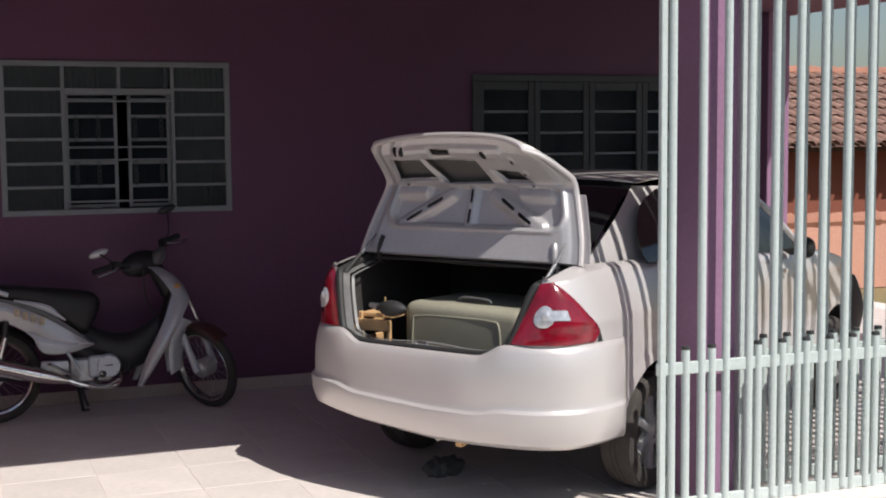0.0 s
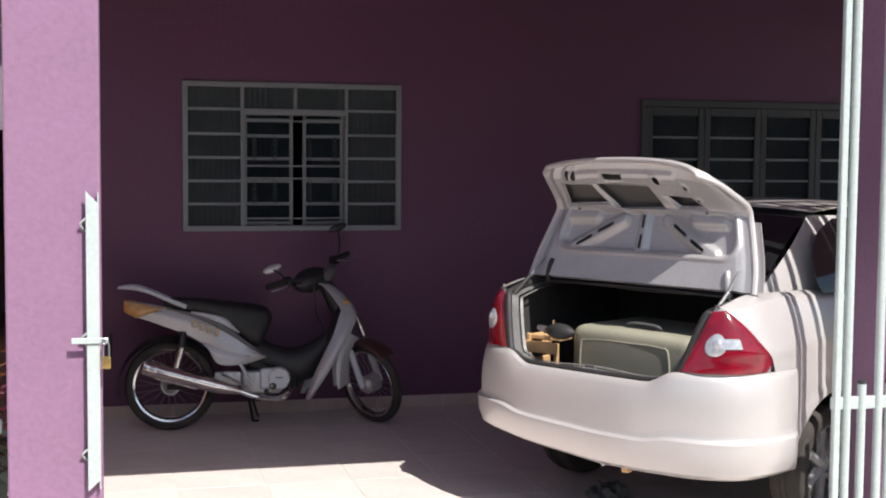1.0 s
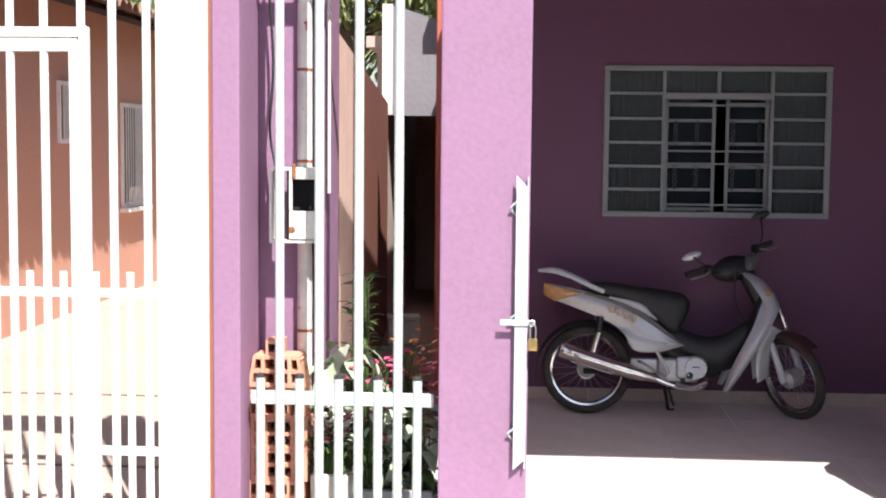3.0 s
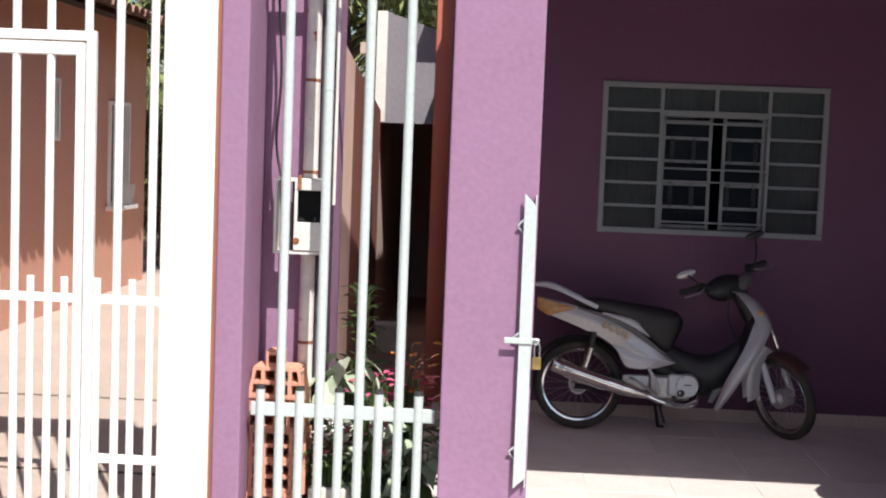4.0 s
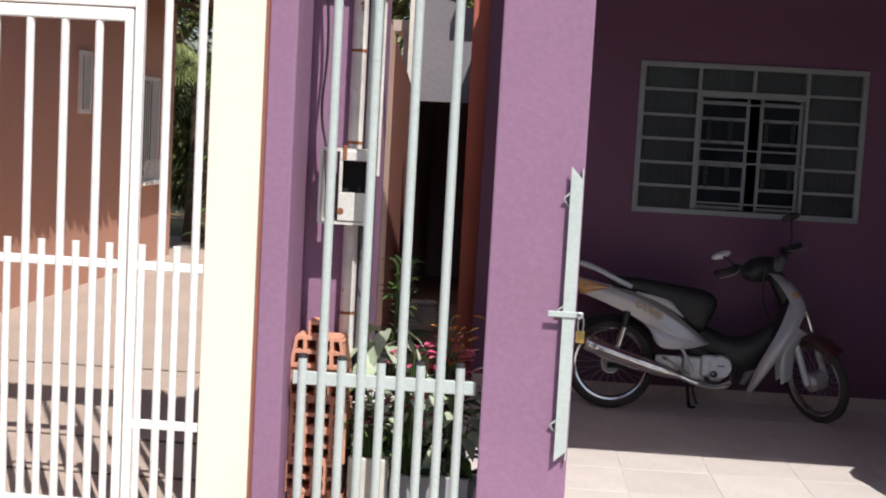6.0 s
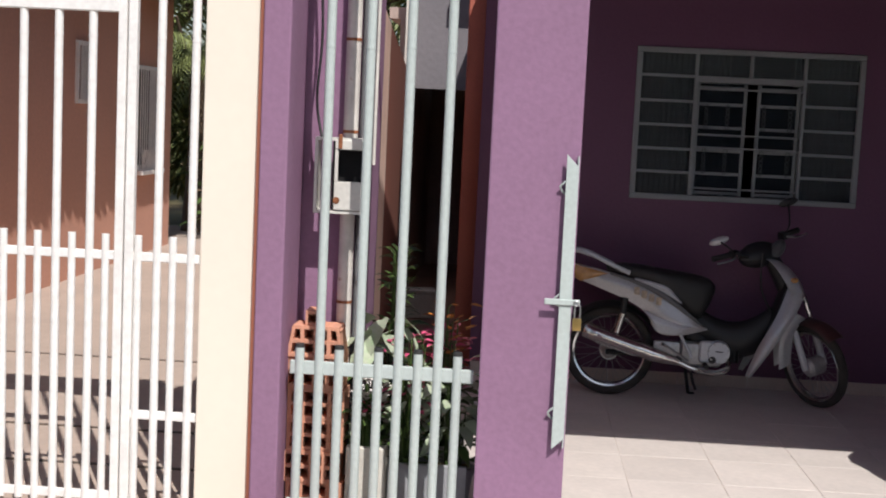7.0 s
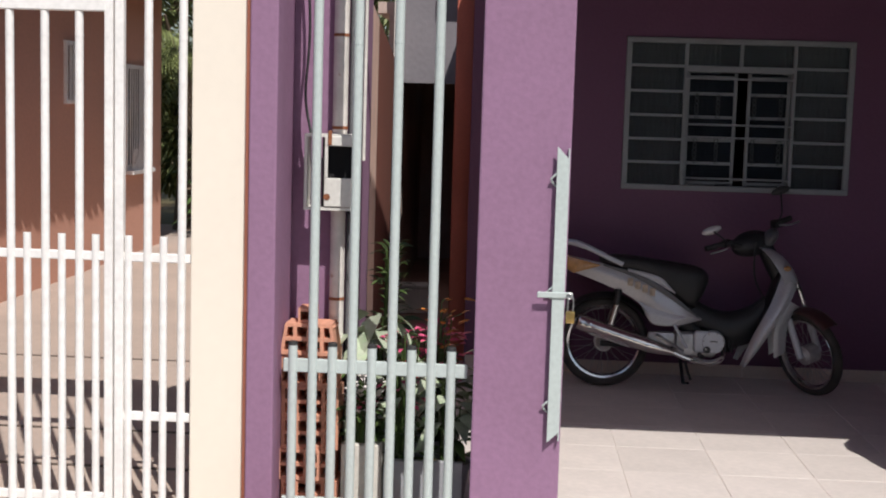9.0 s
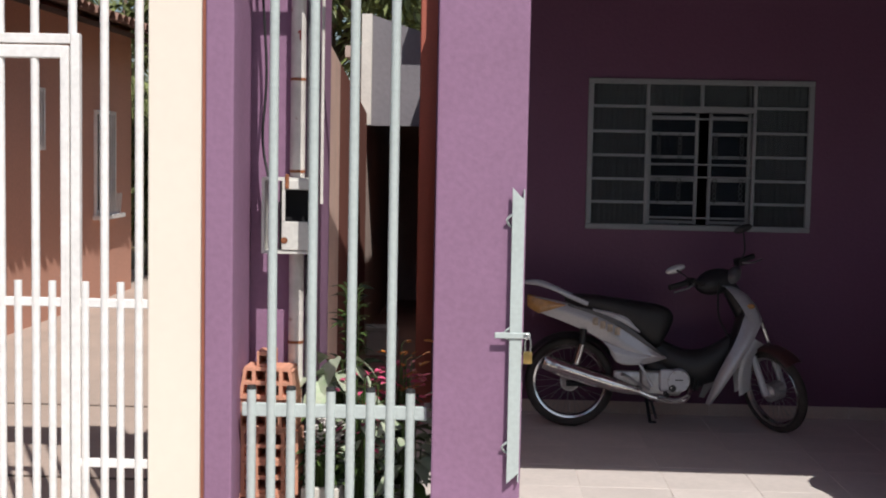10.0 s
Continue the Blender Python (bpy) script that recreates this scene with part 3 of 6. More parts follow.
def side_panel(x0, x1, n, deck=False):
    def f(u, v):
        x = x0 + (x1 - x0) * u
        top = lerp(SHOULDER, x)
        if v <= 0.8:
            lo = min(low_edge(x), top - 0.005)
            z = lo + (top - lo) * v / 0.8
            flare = 0.0
            for c in (AXLE_R, AXLE_F):
                r = math.hypot(x - c, z - HUB)
                flare += 0.014 * max(0.0, 1 - abs(r - 0.385) / 0.045)
            return (x, half_width(x, z) + flare, z)
        t = (v - 0.8) / 0.2
        inner = 0.655 if x < 0.48 and deck else half_width(x, top) - 0.05
        y0 = half_width(x, top)
        return (x, y0 + (inner - y0) * t, top + 0.022 * math.sin(t * math.pi / 2))
    return grid_mesh(f, n, 20)


def both(name, make, material, label="", thick=0.0, smooth=40):
    for side in (1, -1):
        bm = make()
        if thick:
            thicken(bm, thick)
        if side < 0:
            flip(bm)
        yield part(name, bm, material, car, label, smooth)


quarters = list(both("rear_quarter_panel", lambda: side_panel(0.12, 1.372, 60, True), M["silver"]))
rear_doors = list(both("rear_door", lambda: side_panel(1.379, 2.150, 20), M["silver"]))
front_doors = list(both("front_door", lambda: side_panel(2.157, 2.990, 20), M["silver"]))
list(both("front_wing", lambda: side_panel(2.997, 4.0, 44), M["silver"]))
for doors, x in ((rear_doors, 1.55), (front_doors, 2.32)):
    for d, s in zip(doors, (1, -1)):
        y = s * (half_width(x, 0.85) + 0.006)
        part("door_handle", boxed(x, x + 0.17, min(y, y + s * 0.03), max(y, y + s * 0.03), 0.835, 0.868, 0.008, 2), M["silver"], d)
fuel = part("round_plug", cyl(bmesh.new(), (0.325, -0.818, 0.60), (0.325, -0.832, 0.60), 0.011, seg=14), M["grey_plastic"], quarters[1])

# rear bumper: a profile swept round the tail
def tail_plan(u):
    """Plan of the tail, u from -1 (left) to 1 (right): x, y and the outward direction."""
    pts = [(-0.035, 0.0), (-0.03, 0.30), (-0.005, 0.50), (0.03, 0.62), (0.085, 0.715), (0.16, 0.778), (0.27, 0.812), (0.40, 0.825), (0.545, 0.830)]
    fine = curve_pts([(x, y, 0) for x, y in pts], 8)
    a = abs(u) * (len(fine) - 1)
    i = min(int(a), len(fine) - 2)
    t = a - i
    p = fine[i].lerp(fine[i + 1], t)
    d0 = (fine[i + 1] - fine[max(i - 1, 0)]).normalized() if i else Vector((0, 1, 0))
    d1 = (fine[min(i + 2, len(fine) - 1)] - fine[i]).normalized()
    dd = d0.lerp(d1, t).normalized()
    s = -1 if u > 0 else 1
    return Vector((p.x, s * p.y, 0)), Vector((-dd.y, s * dd.x, 0))


PROFILE = [(0.0, 0.0), (0.018, 0.012), (0.03, 0.05), (0.042, 0.12), (0.046, 0.20), (0.046, 0.262), (0.050, 0.268), (0.064, 0.279),
           (0.065, 0.30), (0.058, 0.36), (0.040, 0.412), (0.0, 0.435), (-0.05, 0.44)]


def bumper_point(u, v):
    p, n = tail_plan(2 * u - 1)
    a = v * (len(PROFILE) - 1)
    i = min(int(a), len(PROFILE) - 2)
    t = a - i
    d = PROFILE[i][0] * (1 - t) + PROFILE[i + 1][0] * t
    dz = PROFILE[i][1] * (1 - t) + PROFILE[i + 1][1] * t
    k = min(max((abs(p.y) - 0.36) / 0.15, 0), 1)
    top = 0.640 + 0.060 * k * k * (3 - 2 * k)
    fade = min(1, (1 - abs(2 * u - 1)) / 0.12 + 0.15)
    low = 0.205 + 0.055 * min(max((p.y + 0.1) / 0.7, 0), 1)
    z = top - dz * (top - low) / 0.445
    return p + n * d * fade + Vector((0, 0, z))


bumper = part("rear_bumper", thicken(grid_mesh(bumper_point, 96, 24), -0.004), M["silver"], car, "silver rear bumper with a scuffed lower edge", 40)
part("towing_eye", boxed(0.0, 0.05, -0.245, -0.205, 0.178, 0.215, 0.006), M["pine"], bumper, "small pale bracket under the bumper")
part("bumper_hole", cyl(bmesh.new(), (0.36, -0.866, 0.335), (0.36, -0.878, 0.335), 0.02, seg=14), M["rubber"], bumper)

# tail lamps
def lamp_point(u, v, lift=0.0):
    inner = Vector((0.0, 0.535, 0.708)).lerp(Vector((0.095, 0.640, 0.990)), v)
    if v < 0.18:
        ox, oz = 0.295 + 0.045 * v / 0.18, 0.708 + 0.047 * v / 0.18
    else:
        ox, oz = 0.340 - 0.215 * (v - 0.18) / 0.82, 0.755 + 0.242 * (v - 0.18) / 0.82
    outer = Vector((ox, half_width(ox, oz) - 0.002, oz))
    c = Vector((inner.x + 0.012, outer.y - 0.012, (inner.z + outer.z) / 2))
    p = inner * (1 - u) ** 2 + c * 2 * u * (1 - u) + outer * u * u
    n = Vector((-1 + 0.9 * u, 0.25 + 0.9 * u, 0.25)).normalized()
    return p + n * (0.012 * math.sin(math.pi * min(max(u, 0), 1)) ** 0.5 * math.sin(math.pi * min(max(v, 0), 1)) ** 0.5 + lift)


for s in (1, -1):
    bm = grid_mesh(lambda u, v: lamp_point(u, v), 22, 18)
    lens = grid_mesh(lambda u, v: lamp_point(0.27 + 0.135 * math.cos(2 * math.pi * u) * v, 0.46 + 0.18 * math.sin(2 * math.pi * u) * v, 0.004 + 0.006 * (1 - v * v)), 24, 6)
    lens2 = grid_mesh(lambda u, v: lamp_point(0.38 + 0.24 * u, 0.40 + 0.16 * v, 0.006), 8, 4)
    bulb = grid_mesh(lambda u, v: lamp_point(0.28 + 0.06 * math.cos(2 * math.pi * u) * v, 0.48 + 0.085 * math.sin(2 * math.pi * u) * v, 0.011 + 0.006 * (1 - v * v)), 16, 4)
    if s < 0:
        for b in (bm, lens, lens2, bulb):
            flip(b)
    back = grid_mesh(lambda u, v: lamp_point(-0.06 + 1.22 * u, -0.04 + 1.14 * v, -0.013), 20, 18)
    if s < 0:
        flip(back)
    part("lamp_surround", back, M["silver"], car, "silver panel round the tail lamp")
    tl = part("tail_lamp", bm, M["red_lens"], car, "red tail lamp with clear round and square lenses", 50)
    part("round_lens", lens, M["clear_lens"], tl, "clear round lens")
    part("square_lens", thicken(lens2, 0.003), M["clear_lens"], tl, "clear square lens")
    part("bulb_shield", bulb, M["clear_lens"], tl)

# greenhouse
def belt(x):
    t = lerp(SHOULDER, x)
    return Vector((x, half_width(x, t) - 0.05, t + 0.022))


def between(a, b, bulge=0.0):
    return lambda u, v: a(u).lerp(b(u), v) + Vector((0, bulge * math.sin(math.pi * v), bulge * 0.3 * math.sin(math.pi * v)))


def line(a, b):
    a, b = Vector(a), Vector(b)
    return lambda u: a.lerp(b, u)


list(both("rear_pillar", lambda: grid_mesh(between(lambda u: Vector((0.46, 0.655, 1.052)).lerp(belt(1.10), u), line((1.16, 0.525, 1.405), (1.48, 0.575, 1.395)), 0.024), 14, 14), M["silver"]))
QUARTER = [(0.985, 0.95), (1.04, 0.86), (1.11, 0.845), (1.19, 0.885), (1.26, 0.965), (1.33, 1.09), (1.385, 1.30)]


def rear_glass(u, v):
    z = 1.03 + 0.355 * v
    x = lerp(QUARTER, z)
    x += (1.955 - x) * u
    return Vector((x, 0.800 - 0.19 * v ** 1.25 - 0.02 * (1 - u) ** 2 + 0.004, z))


list(both("rear_side_window", lambda: thicken(grid_mesh(rear_glass, 14, 16), 0.004), M["car_glass"]))
list(both("front_side_window", lambda: grid_mesh(between(lambda u: belt(1.995 + 0.92 * u), lambda u: Vector((1.995 + 0.25 * u, 0.58 - 0.01 * u, 1.414 - 0.01 * u)), 0.025), 10, 8), M["car_glass"]))
list(both("centre_pillar", lambda: thicken(grid_mesh(between(lambda u: belt(1.95 + 0.05 * u) + Vector((0, 0.002, 0)), lambda u: Vector((1.95 + 0.05 * u, 0.583, 1.414)), 0.025), 2, 8), 0.006), M["rubber"]))
list(both("front_pillar", lambda: tube(bmesh.new(), curve_pts([belt(2.95), (2.6, 0.665, 1.21), (2.24, 0.565, 1.408), (2.0, 0.572, 1.425), (1.46, 0.566, 1.402)], 6), 0.028, 8), M["silver"]))


def roof_point(u, v):
    x, y = 1.14 + 1.12 * u, 0.575 * (2 * v - 1)
    return Vector((x + 0.05 * (1 - (2 * v - 1) ** 2) * (-1 if u < 0.5 else 1) * abs(2 * u - 1), y, 1.405 + 0.045 * math.sin(math.pi * (0.15 + 0.8 * u)) + 0.025 * (1 - (2 * v - 1) ** 2)))


part("roof", thicken(grid_mesh(roof_point, 20, 20), 0.006), M["silver"], car)
part("rear_window", grid_mesh(lambda u, v: Vector((0.50 + 0.68 * u - 0.05 * (1 - (2 * v - 1) ** 2), (0.635 - 0.10 * u) * (2 * v - 1), 1.047 + 0.375 * u + 0.03 * math.sin(math.pi * u) + 0.02 * (1 - (2 * v - 1) ** 2) * u)), 12, 14), M["car_glass"], car, "dark tinted rear window")
part("windscreen", grid_mesh(lambda u, v: Vector((2.22 + 0.83 * u + 0.10 * (1 - (2 * v - 1) ** 2), (0.55 + 0.16 * u) * (2 * v - 1), 1.43 - 0.49 * u + 0.03 * math.sin(math.pi * u))), 12, 14), M["car_glass"], car)
part("bonnet", thicken(grid_mesh(lambda u, v: Vector((3.02 + 0.95 * u + 0.1 * (1 - (2 * v - 1) ** 2) * (1 - 0.4 * u), (0.765 - 0.16 * u * u) * (2 * v - 1), 0.935 - 0.20 * u ** 1.6 + 0.035 * (1 - (2 * v - 1) ** 2))), 16, 16), 0.006), M["silver"], car)


def front_point(u, v):
    a = (2 * u - 1) * 1.25
    p = Vector((3.62 + 0.50 * math.cos(a) ** 0.8, -0.80 * math.sin(a) / math.sin(1.25), 0))
    n = Vector((math.cos(a), -math.sin(a), 0))
    return p + n * (0.06 * math.sin(math.pi * v)) + Vector((0, 0, 0.70 - 0.46 * v))


front = part("front_bumper", thicken(grid_mesh(front_point, 30, 10), 0.004), M["silver"], car)
for s in (1, -1):
    part("headlamp", thicken(grid_mesh(lambda u, v: Vector((3.70 + 0.26 * u, s * (0.80 - 0.22 * u ** 1.5 + 0.01 * math.sin(math.pi * v)), 0.66 + 0.13 * v - 0.02 * u)), 8, 6), 0.01), M["clear_lens"], car, "clear glass headlamp")
    m = part("door_mirror", grid_mesh(lambda u, v: Vector((2.62 + 0.05 * math.sin(math.pi * v) * math.cos(2 * math.pi * u), s * (0.93 + 0.10 * (v - 0.5)), 0.985 + (0.075 - 0.02 * v) * math.sin(math.pi * v) ** 0.4 * math.sin(2 * math.pi * u))), 16, 10), M["rubber"], car, "black door mirror")
    part("mirror_arm", tube(bmesh.new(), [(2.66, s * 0.76, 0.945), (2.65, s * 0.89, 0.97)], 0.022, 8), M["rubber"], m)
floor_pan = bmesh.new()
box(floor_pan, 0.15, 3.9, -0.60, 0.60, 0.215, 0.24, 0.01)
part("floor_pan", floor_pan, M["rubber"], car)
bm = grid_mesh(lambda u, v: Vector((0.25 + 0.55 * u, -0.12 + 0.16 * math.cos(2 * math.pi * v), 0.215 + 0.07 * math.sin(2 * math.pi * v))), 8, 16)
part("silencer", bm, M["rubber"], car, "rusty dark exhaust silencer")
part("tail_pipe", tube(bmesh.new(), curve_pts([(0.5, -0.10, 0.2), (0.3, 0.02, 0.17), (0.17, 0.03, 0.16)], 5), 0.022, 12), M["steel"], car)
part("rear_axle_beam", tube(bmesh.new(), [(AXLE_R - 0.05, -0.62, 0.22), (AXLE_R - 0.05, 0.62, 0.22)], 0.05, 10), M["rubber"], car)
for c in (AXLE_R, AXLE_F):
    for s in (1, -1):
        part("wheel_arch_liner", grid_mesh(lambda u, v: Vector((c + 0.37 * math.cos(math.pi * u), s * (0.56 + 0.255 * v), HUB + 0.37 * math.sin(math.pi * u))), 18, 2), M["rubber"], car)

# wheels
def make_wheel():
    th_parts = {}
    bm = bmesh.new()
    ring = [(0.19, -0.08), (0.215, -0.092), (0.255, -0.094), (0.277, -0.082), (0.287, -0.055), (0.289, -0.022), (0.283, -0.018), (0.283, -0.012), (0.289, -0.008),
            (0.289, 0.008), (0.283, 0.012), (0.283, 0.018), (0.289, 0.022), (0.287, 0.055), (0.277, 0.082), (0.255, 0.094), (0.215, 0.092), (0.19, 0.08)]
    rings = [[bm.verts.new((r * math.cos(2 * math.pi * k / 48), y, r * math.sin(2 * math.pi * k / 48))) for r, y in ring] for k in range(48)]
    skin(bm, rings + rings[:1], closed=True)
    th_parts["tyre"] = bm
    bm = bmesh.new()
    ring = [(0.195, -0.075), (0.185, -0.07), (0.178, -0.03), (0.178, 0.05), (0.185, 0.07), (0.195, 0.075)]
    rings = [[bm.verts.new((r * math.cos(2 * math.pi * k / 40), y, r * math.sin(2 * math.pi * k / 40))) for r, y in ring] for k in range(40)]
    skin(bm, rings + rings[:1], closed=False)
    cyl(bm, (0, -0.062, 0), (0, -0.035, 0), 0.05, 0.06, 20)
    for k in range(7):
        a = 2 * math.pi * k / 7
        c, s_ = math.cos(a), math.sin(a)
        tube(bm, [(0.04 * c, -0.05, 0.04 * s_), (0.12 * c, -0.058, 0.12 * s_), (0.19 * c, -0.06, 0.19 * s_)], [0.03, 0.022, 0.028], 6)
    cyl(bm, (0, -0.01, 0), (0, 0.0, 0), 0.178, seg=30)
    th_parts["rim"] = bm
    return th_parts


wp = make_wheel()
for b_ in wp.values():
    bmesh.ops.scale(b_, vec=(1.038, 1.0, 1.038), verts=b_.verts[:])
meshes = {k: mesh_of(k, b, M["tyre" if k == "tyre" else "alloy"], 40) for k, b in wp.items()}
for c in (AXLE_R, AXLE_F):
    for s in (1, -1):
        w = new("wheel", meshes["tyre"])
        w.name = "wheel"
        w.parent = car
        w.matrix_basis = pose(c, s * 0.735, 0.1685, 0, 0, 180 if s > 0 else 0)
        tagged(w, "dusty black tyre on a silver rim")
        r = new("rim", meshes["rim"])
        r.parent = w

# boot: seal, inner tub
def opening(u):
    """The edge of the boot opening, once round."""
    pts = [(-0.015, 0.0, 0.642), (-0.005, 0.36, 0.645), (0.005, 0.47, 0.675), (0.02, 0.525, 0.72), (0.085, 0.600, 0.95), (0.16, 0.628, 0.99), (0.40, 0.635, 1.035), (0.47, 0.56, 1.045), (0.485, 0.0, 1.055)]
    full = [Vector(p) for p in pts] + [Vector((p[0], -p[1], p[2])) for p in pts[-2:0:-1]]
    return full[u % len(full)], len(full)


edge = [opening(i)[0] for i in range(opening(0)[1])]
loop = curve_pts(edge + [edge[0]], 6)[:-1]
bm = bmesh.new()
n = len(loop)
rings = []
for i, p in enumerate(loop):
    d = (loop[(i + 1) % n] - loop[i - 1]).normalized()
    side = d.cross(Vector((1, 0, 0.35))).normalized()
    up = d.cross(side)
    rings.append([bm.verts.new(p + 0.019 * (math.cos(a) * side + math.sin(a) * up)) for a in [2 * math.pi * k / 8 for k in range(8)]])
skin(bm, rings + rings[:1], closed=True)
seal = part("boot_seal", bm, M["rubber"], car, "black rubber boot seal")
centre = Vector((0.2, 0, 0.8))
bm = bmesh.new()
outer = [bm.verts.new(p + Vector((0.0, 0.03 if p.y > 0.3 else -0.03 if p.y < -0.3 else 0, 0.004 if p.x > 0.3 else -0.004))) for p in loop]
inner = [bm.verts.new(p + (centre - p).normalized() * 0.035 + Vector((0.035, 0, -0.01))) for p in loop]
skin(bm, [outer + outer[:1], inner + inner[:1]], closed=False)
flange = [p + (centre - p).normalized() * 0.050 + Vector((0.030, 0, -0.012)) for p in loop]
flange_bm = bmesh.new()
fa = [flange_bm.verts.new(p) for p in flange]
fb = [flange_bm.verts.new(p + (centre - p).normalized() * 0.008 + Vector((0.012, 0, 0))) for p in flange]
skin(flange_bm, [fa + fa[:1], fb + fb[:1]], closed=False)
part("boot_flange", flange_bm, M["lip_grey"], car, "dusty painted inner flange of the boot opening")
part("boot_channel", bm, M["lip_grey"], car, "dusty grey inner lip of the boot opening")
bm = bmesh.new()
a0 = [bm.verts.new(v) for v in [p + (centre - p).normalized() * 0.033 + Vector((0.034, 0, -0.01)) for p in loop]]
a1 = [bm.verts.new(Vector((0.12 + (p.x + 0.02) * 1.2, max(-0.66, min(0.66, p.y * 1.25)), 0.42 if p.z < 0.75 else 0.98))) for p in loop]
a2 = [bm.verts.new(Vector((1.05, max(-0.60, min(0.60, p.y * 1.2)), 0.42 if p.z < 0.75 else 1.0))) for p in loop]
skin(bm, [a0 + a0[:1], a1 + a1[:1], a2 + a2[:1]], closed=False)
bm.faces.new(a2)
part("boot_tub", bm, M["trunk"], car, "dark carpeted boot interior")
part("rear_deck", thicken(grid_mesh(lambda u, v: Vector((0.36 + 0.20 * u, 0.655 * (2 * v - 1), 1.030 + 0.035 * u + 0.01 * (1 - (2 * v - 1) ** 2))), 3, 14), 0.01), M["rubber"], car)
part("latch_striker", tube(bmesh.new(), curve_pts([(0.0, 0.03, 0.645), (0.01, 0.03, 0.668), (0.01, -0.03, 0.668), (0.0, -0.03, 0.645)], 5), 0.005, 8), M["steel"], car)

# boot lid, standing open
LID = [(0.0, 0.378, 1.052), (0.30, 0.425, 1.185), (0.55, 0.486, 1.375), (0.63, 0.496, 1.428), (0.70, 0.478, 1.472), (0.80, 0.425, 1.527), (0.90, 0.354, 1.594), (1.0, 0.276, 1.655)]
LIDW = [(0.0, 0.690), (0.3, 0.665), (0.55, 0.606), (0.63, 0.590), (0.70, 0.590), (0.86, 0.580), (0.92, 0.572), (0.97, 0.555), (1.0, 0.515)]


def lid_at(w, s, back=0.0):
    """A place on the lid: w from -1 to 1 across, s from the hinge to the free edge; back: away from the inner face."""
    x, z = lerp([(a, b) for a, b, _ in LID], s), lerp([(a, c) for a, _, c in LID], s)
    x2, z2 = lerp([(a, b) for a, b, _ in LID], min(s + 0.04, 1)), lerp([(a, c) for a, _, c in LID], min(s + 0.04, 1))
    x1, z1 = lerp([(a, b) for a, b, _ in LID], max(s - 0.04, 0)), lerp([(a, c) for a, _, c in LID], max(s - 0.04, 0))
    n = Vector((z2 - z1, 0, -(x2 - x1))).normalized()
    crown = (1 - w * w)
    corner = (0.17 if w < 0 else 0.04) * w ** 4 * max(0.0, (s - 0.66) / 0.34) ** 1.3
    return Vector((x - 0.012 * crown * s, w * lerp(LIDW, s) * (1 - corner), z + 0.032 * crown * s * s - 0.25 * corner)) + n * back


def seg_dist(p, a, b):
    a, b, p = Vector(a), Vector(b), Vector(p)
    t = max(0, min(1, (p - a).dot(b - a) / (b - a).length_squared))
    return (p - a - (b - a) * t).length


RIBS = [((0.66, 0.345), (0.22, 0.540)), ((-0.66, 0.345), (-0.22, 0.540)), ((0.0, 0.33), (0.0, 0.58)), ((0.83, 0.555), (0.52, 0.555)), ((-0.76, 0.555), (-0.49, 0.555))]
POCKETS = [((0.790, 0.862), (0.480, 0.845), (0.400, 0.690), (0.820, 0.682)), ((0.425, 0.850), (-0.130, 0.836), (-0.195, 0.652), (0.260, 0.630)),
           ((-0.284, 0.768), (-0.515, 0.764), (-0.595, 0.682), (-0.372, 0.674)), ((0.285, 0.936), (0.085, 0.932), (0.090, 0.890), (0.280, 0.894))]
SLOTS = [((0.606, 0.363), (0.497, 0.416)), ((0.431, 0.45), (0.312, 0.497)), ((0.0, 0.553), (0.0, 0.491)), ((0.0, 0.428), (0.0, 0.363)), ((-0.312, 0.503), (-0.416, 0.45)), ((-0.478, 0.419), (-0.575, 0.369))]
HOLES = [(0.681, 0.945, 0.022), (0.600, 0.940, 0.022), (-0.300, 0.915, 0.024), (-0.537, 0.856, 0.013), (-0.600, 0.763, 0.013), (0.712, 0.603, 0.011), (0.237, 0.634, 0.009), (-0.628, 0.606, 0.011)]


def smooth_step(x):
    x = min(max(x, 0.0), 1.0)
    return x * x * (3 - 2 * x)


def quad_inside(q, w, s):
    """How far a place lies inside a four-sided opening (negative: outside)."""
    best = 9.0
    for (a, b), (c, d) in zip(q, q[1:] + q[:1]):
        ex, ey = (c - a) * 0.6, (d - b) * 0.66
        best = min(best, (ex * (s - b) * 0.66 - ey * (w - a) * 0.6) / math.hypot(ex, ey))
    return best


def recess_depth(w, s):
    """Distance inside the stamped field with its two large round lower corners."""
    x, y = abs(w + 0.03) * 0.6, s * 0.66
    hw, lo, hi, r = 0.505, 0.215, 0.397, 0.085
    if x > hw - r and y < lo + r:
        return r - math.hypot(x - hw + r, y - lo - r)
    return min(hw - x, y - lo, hi - y)


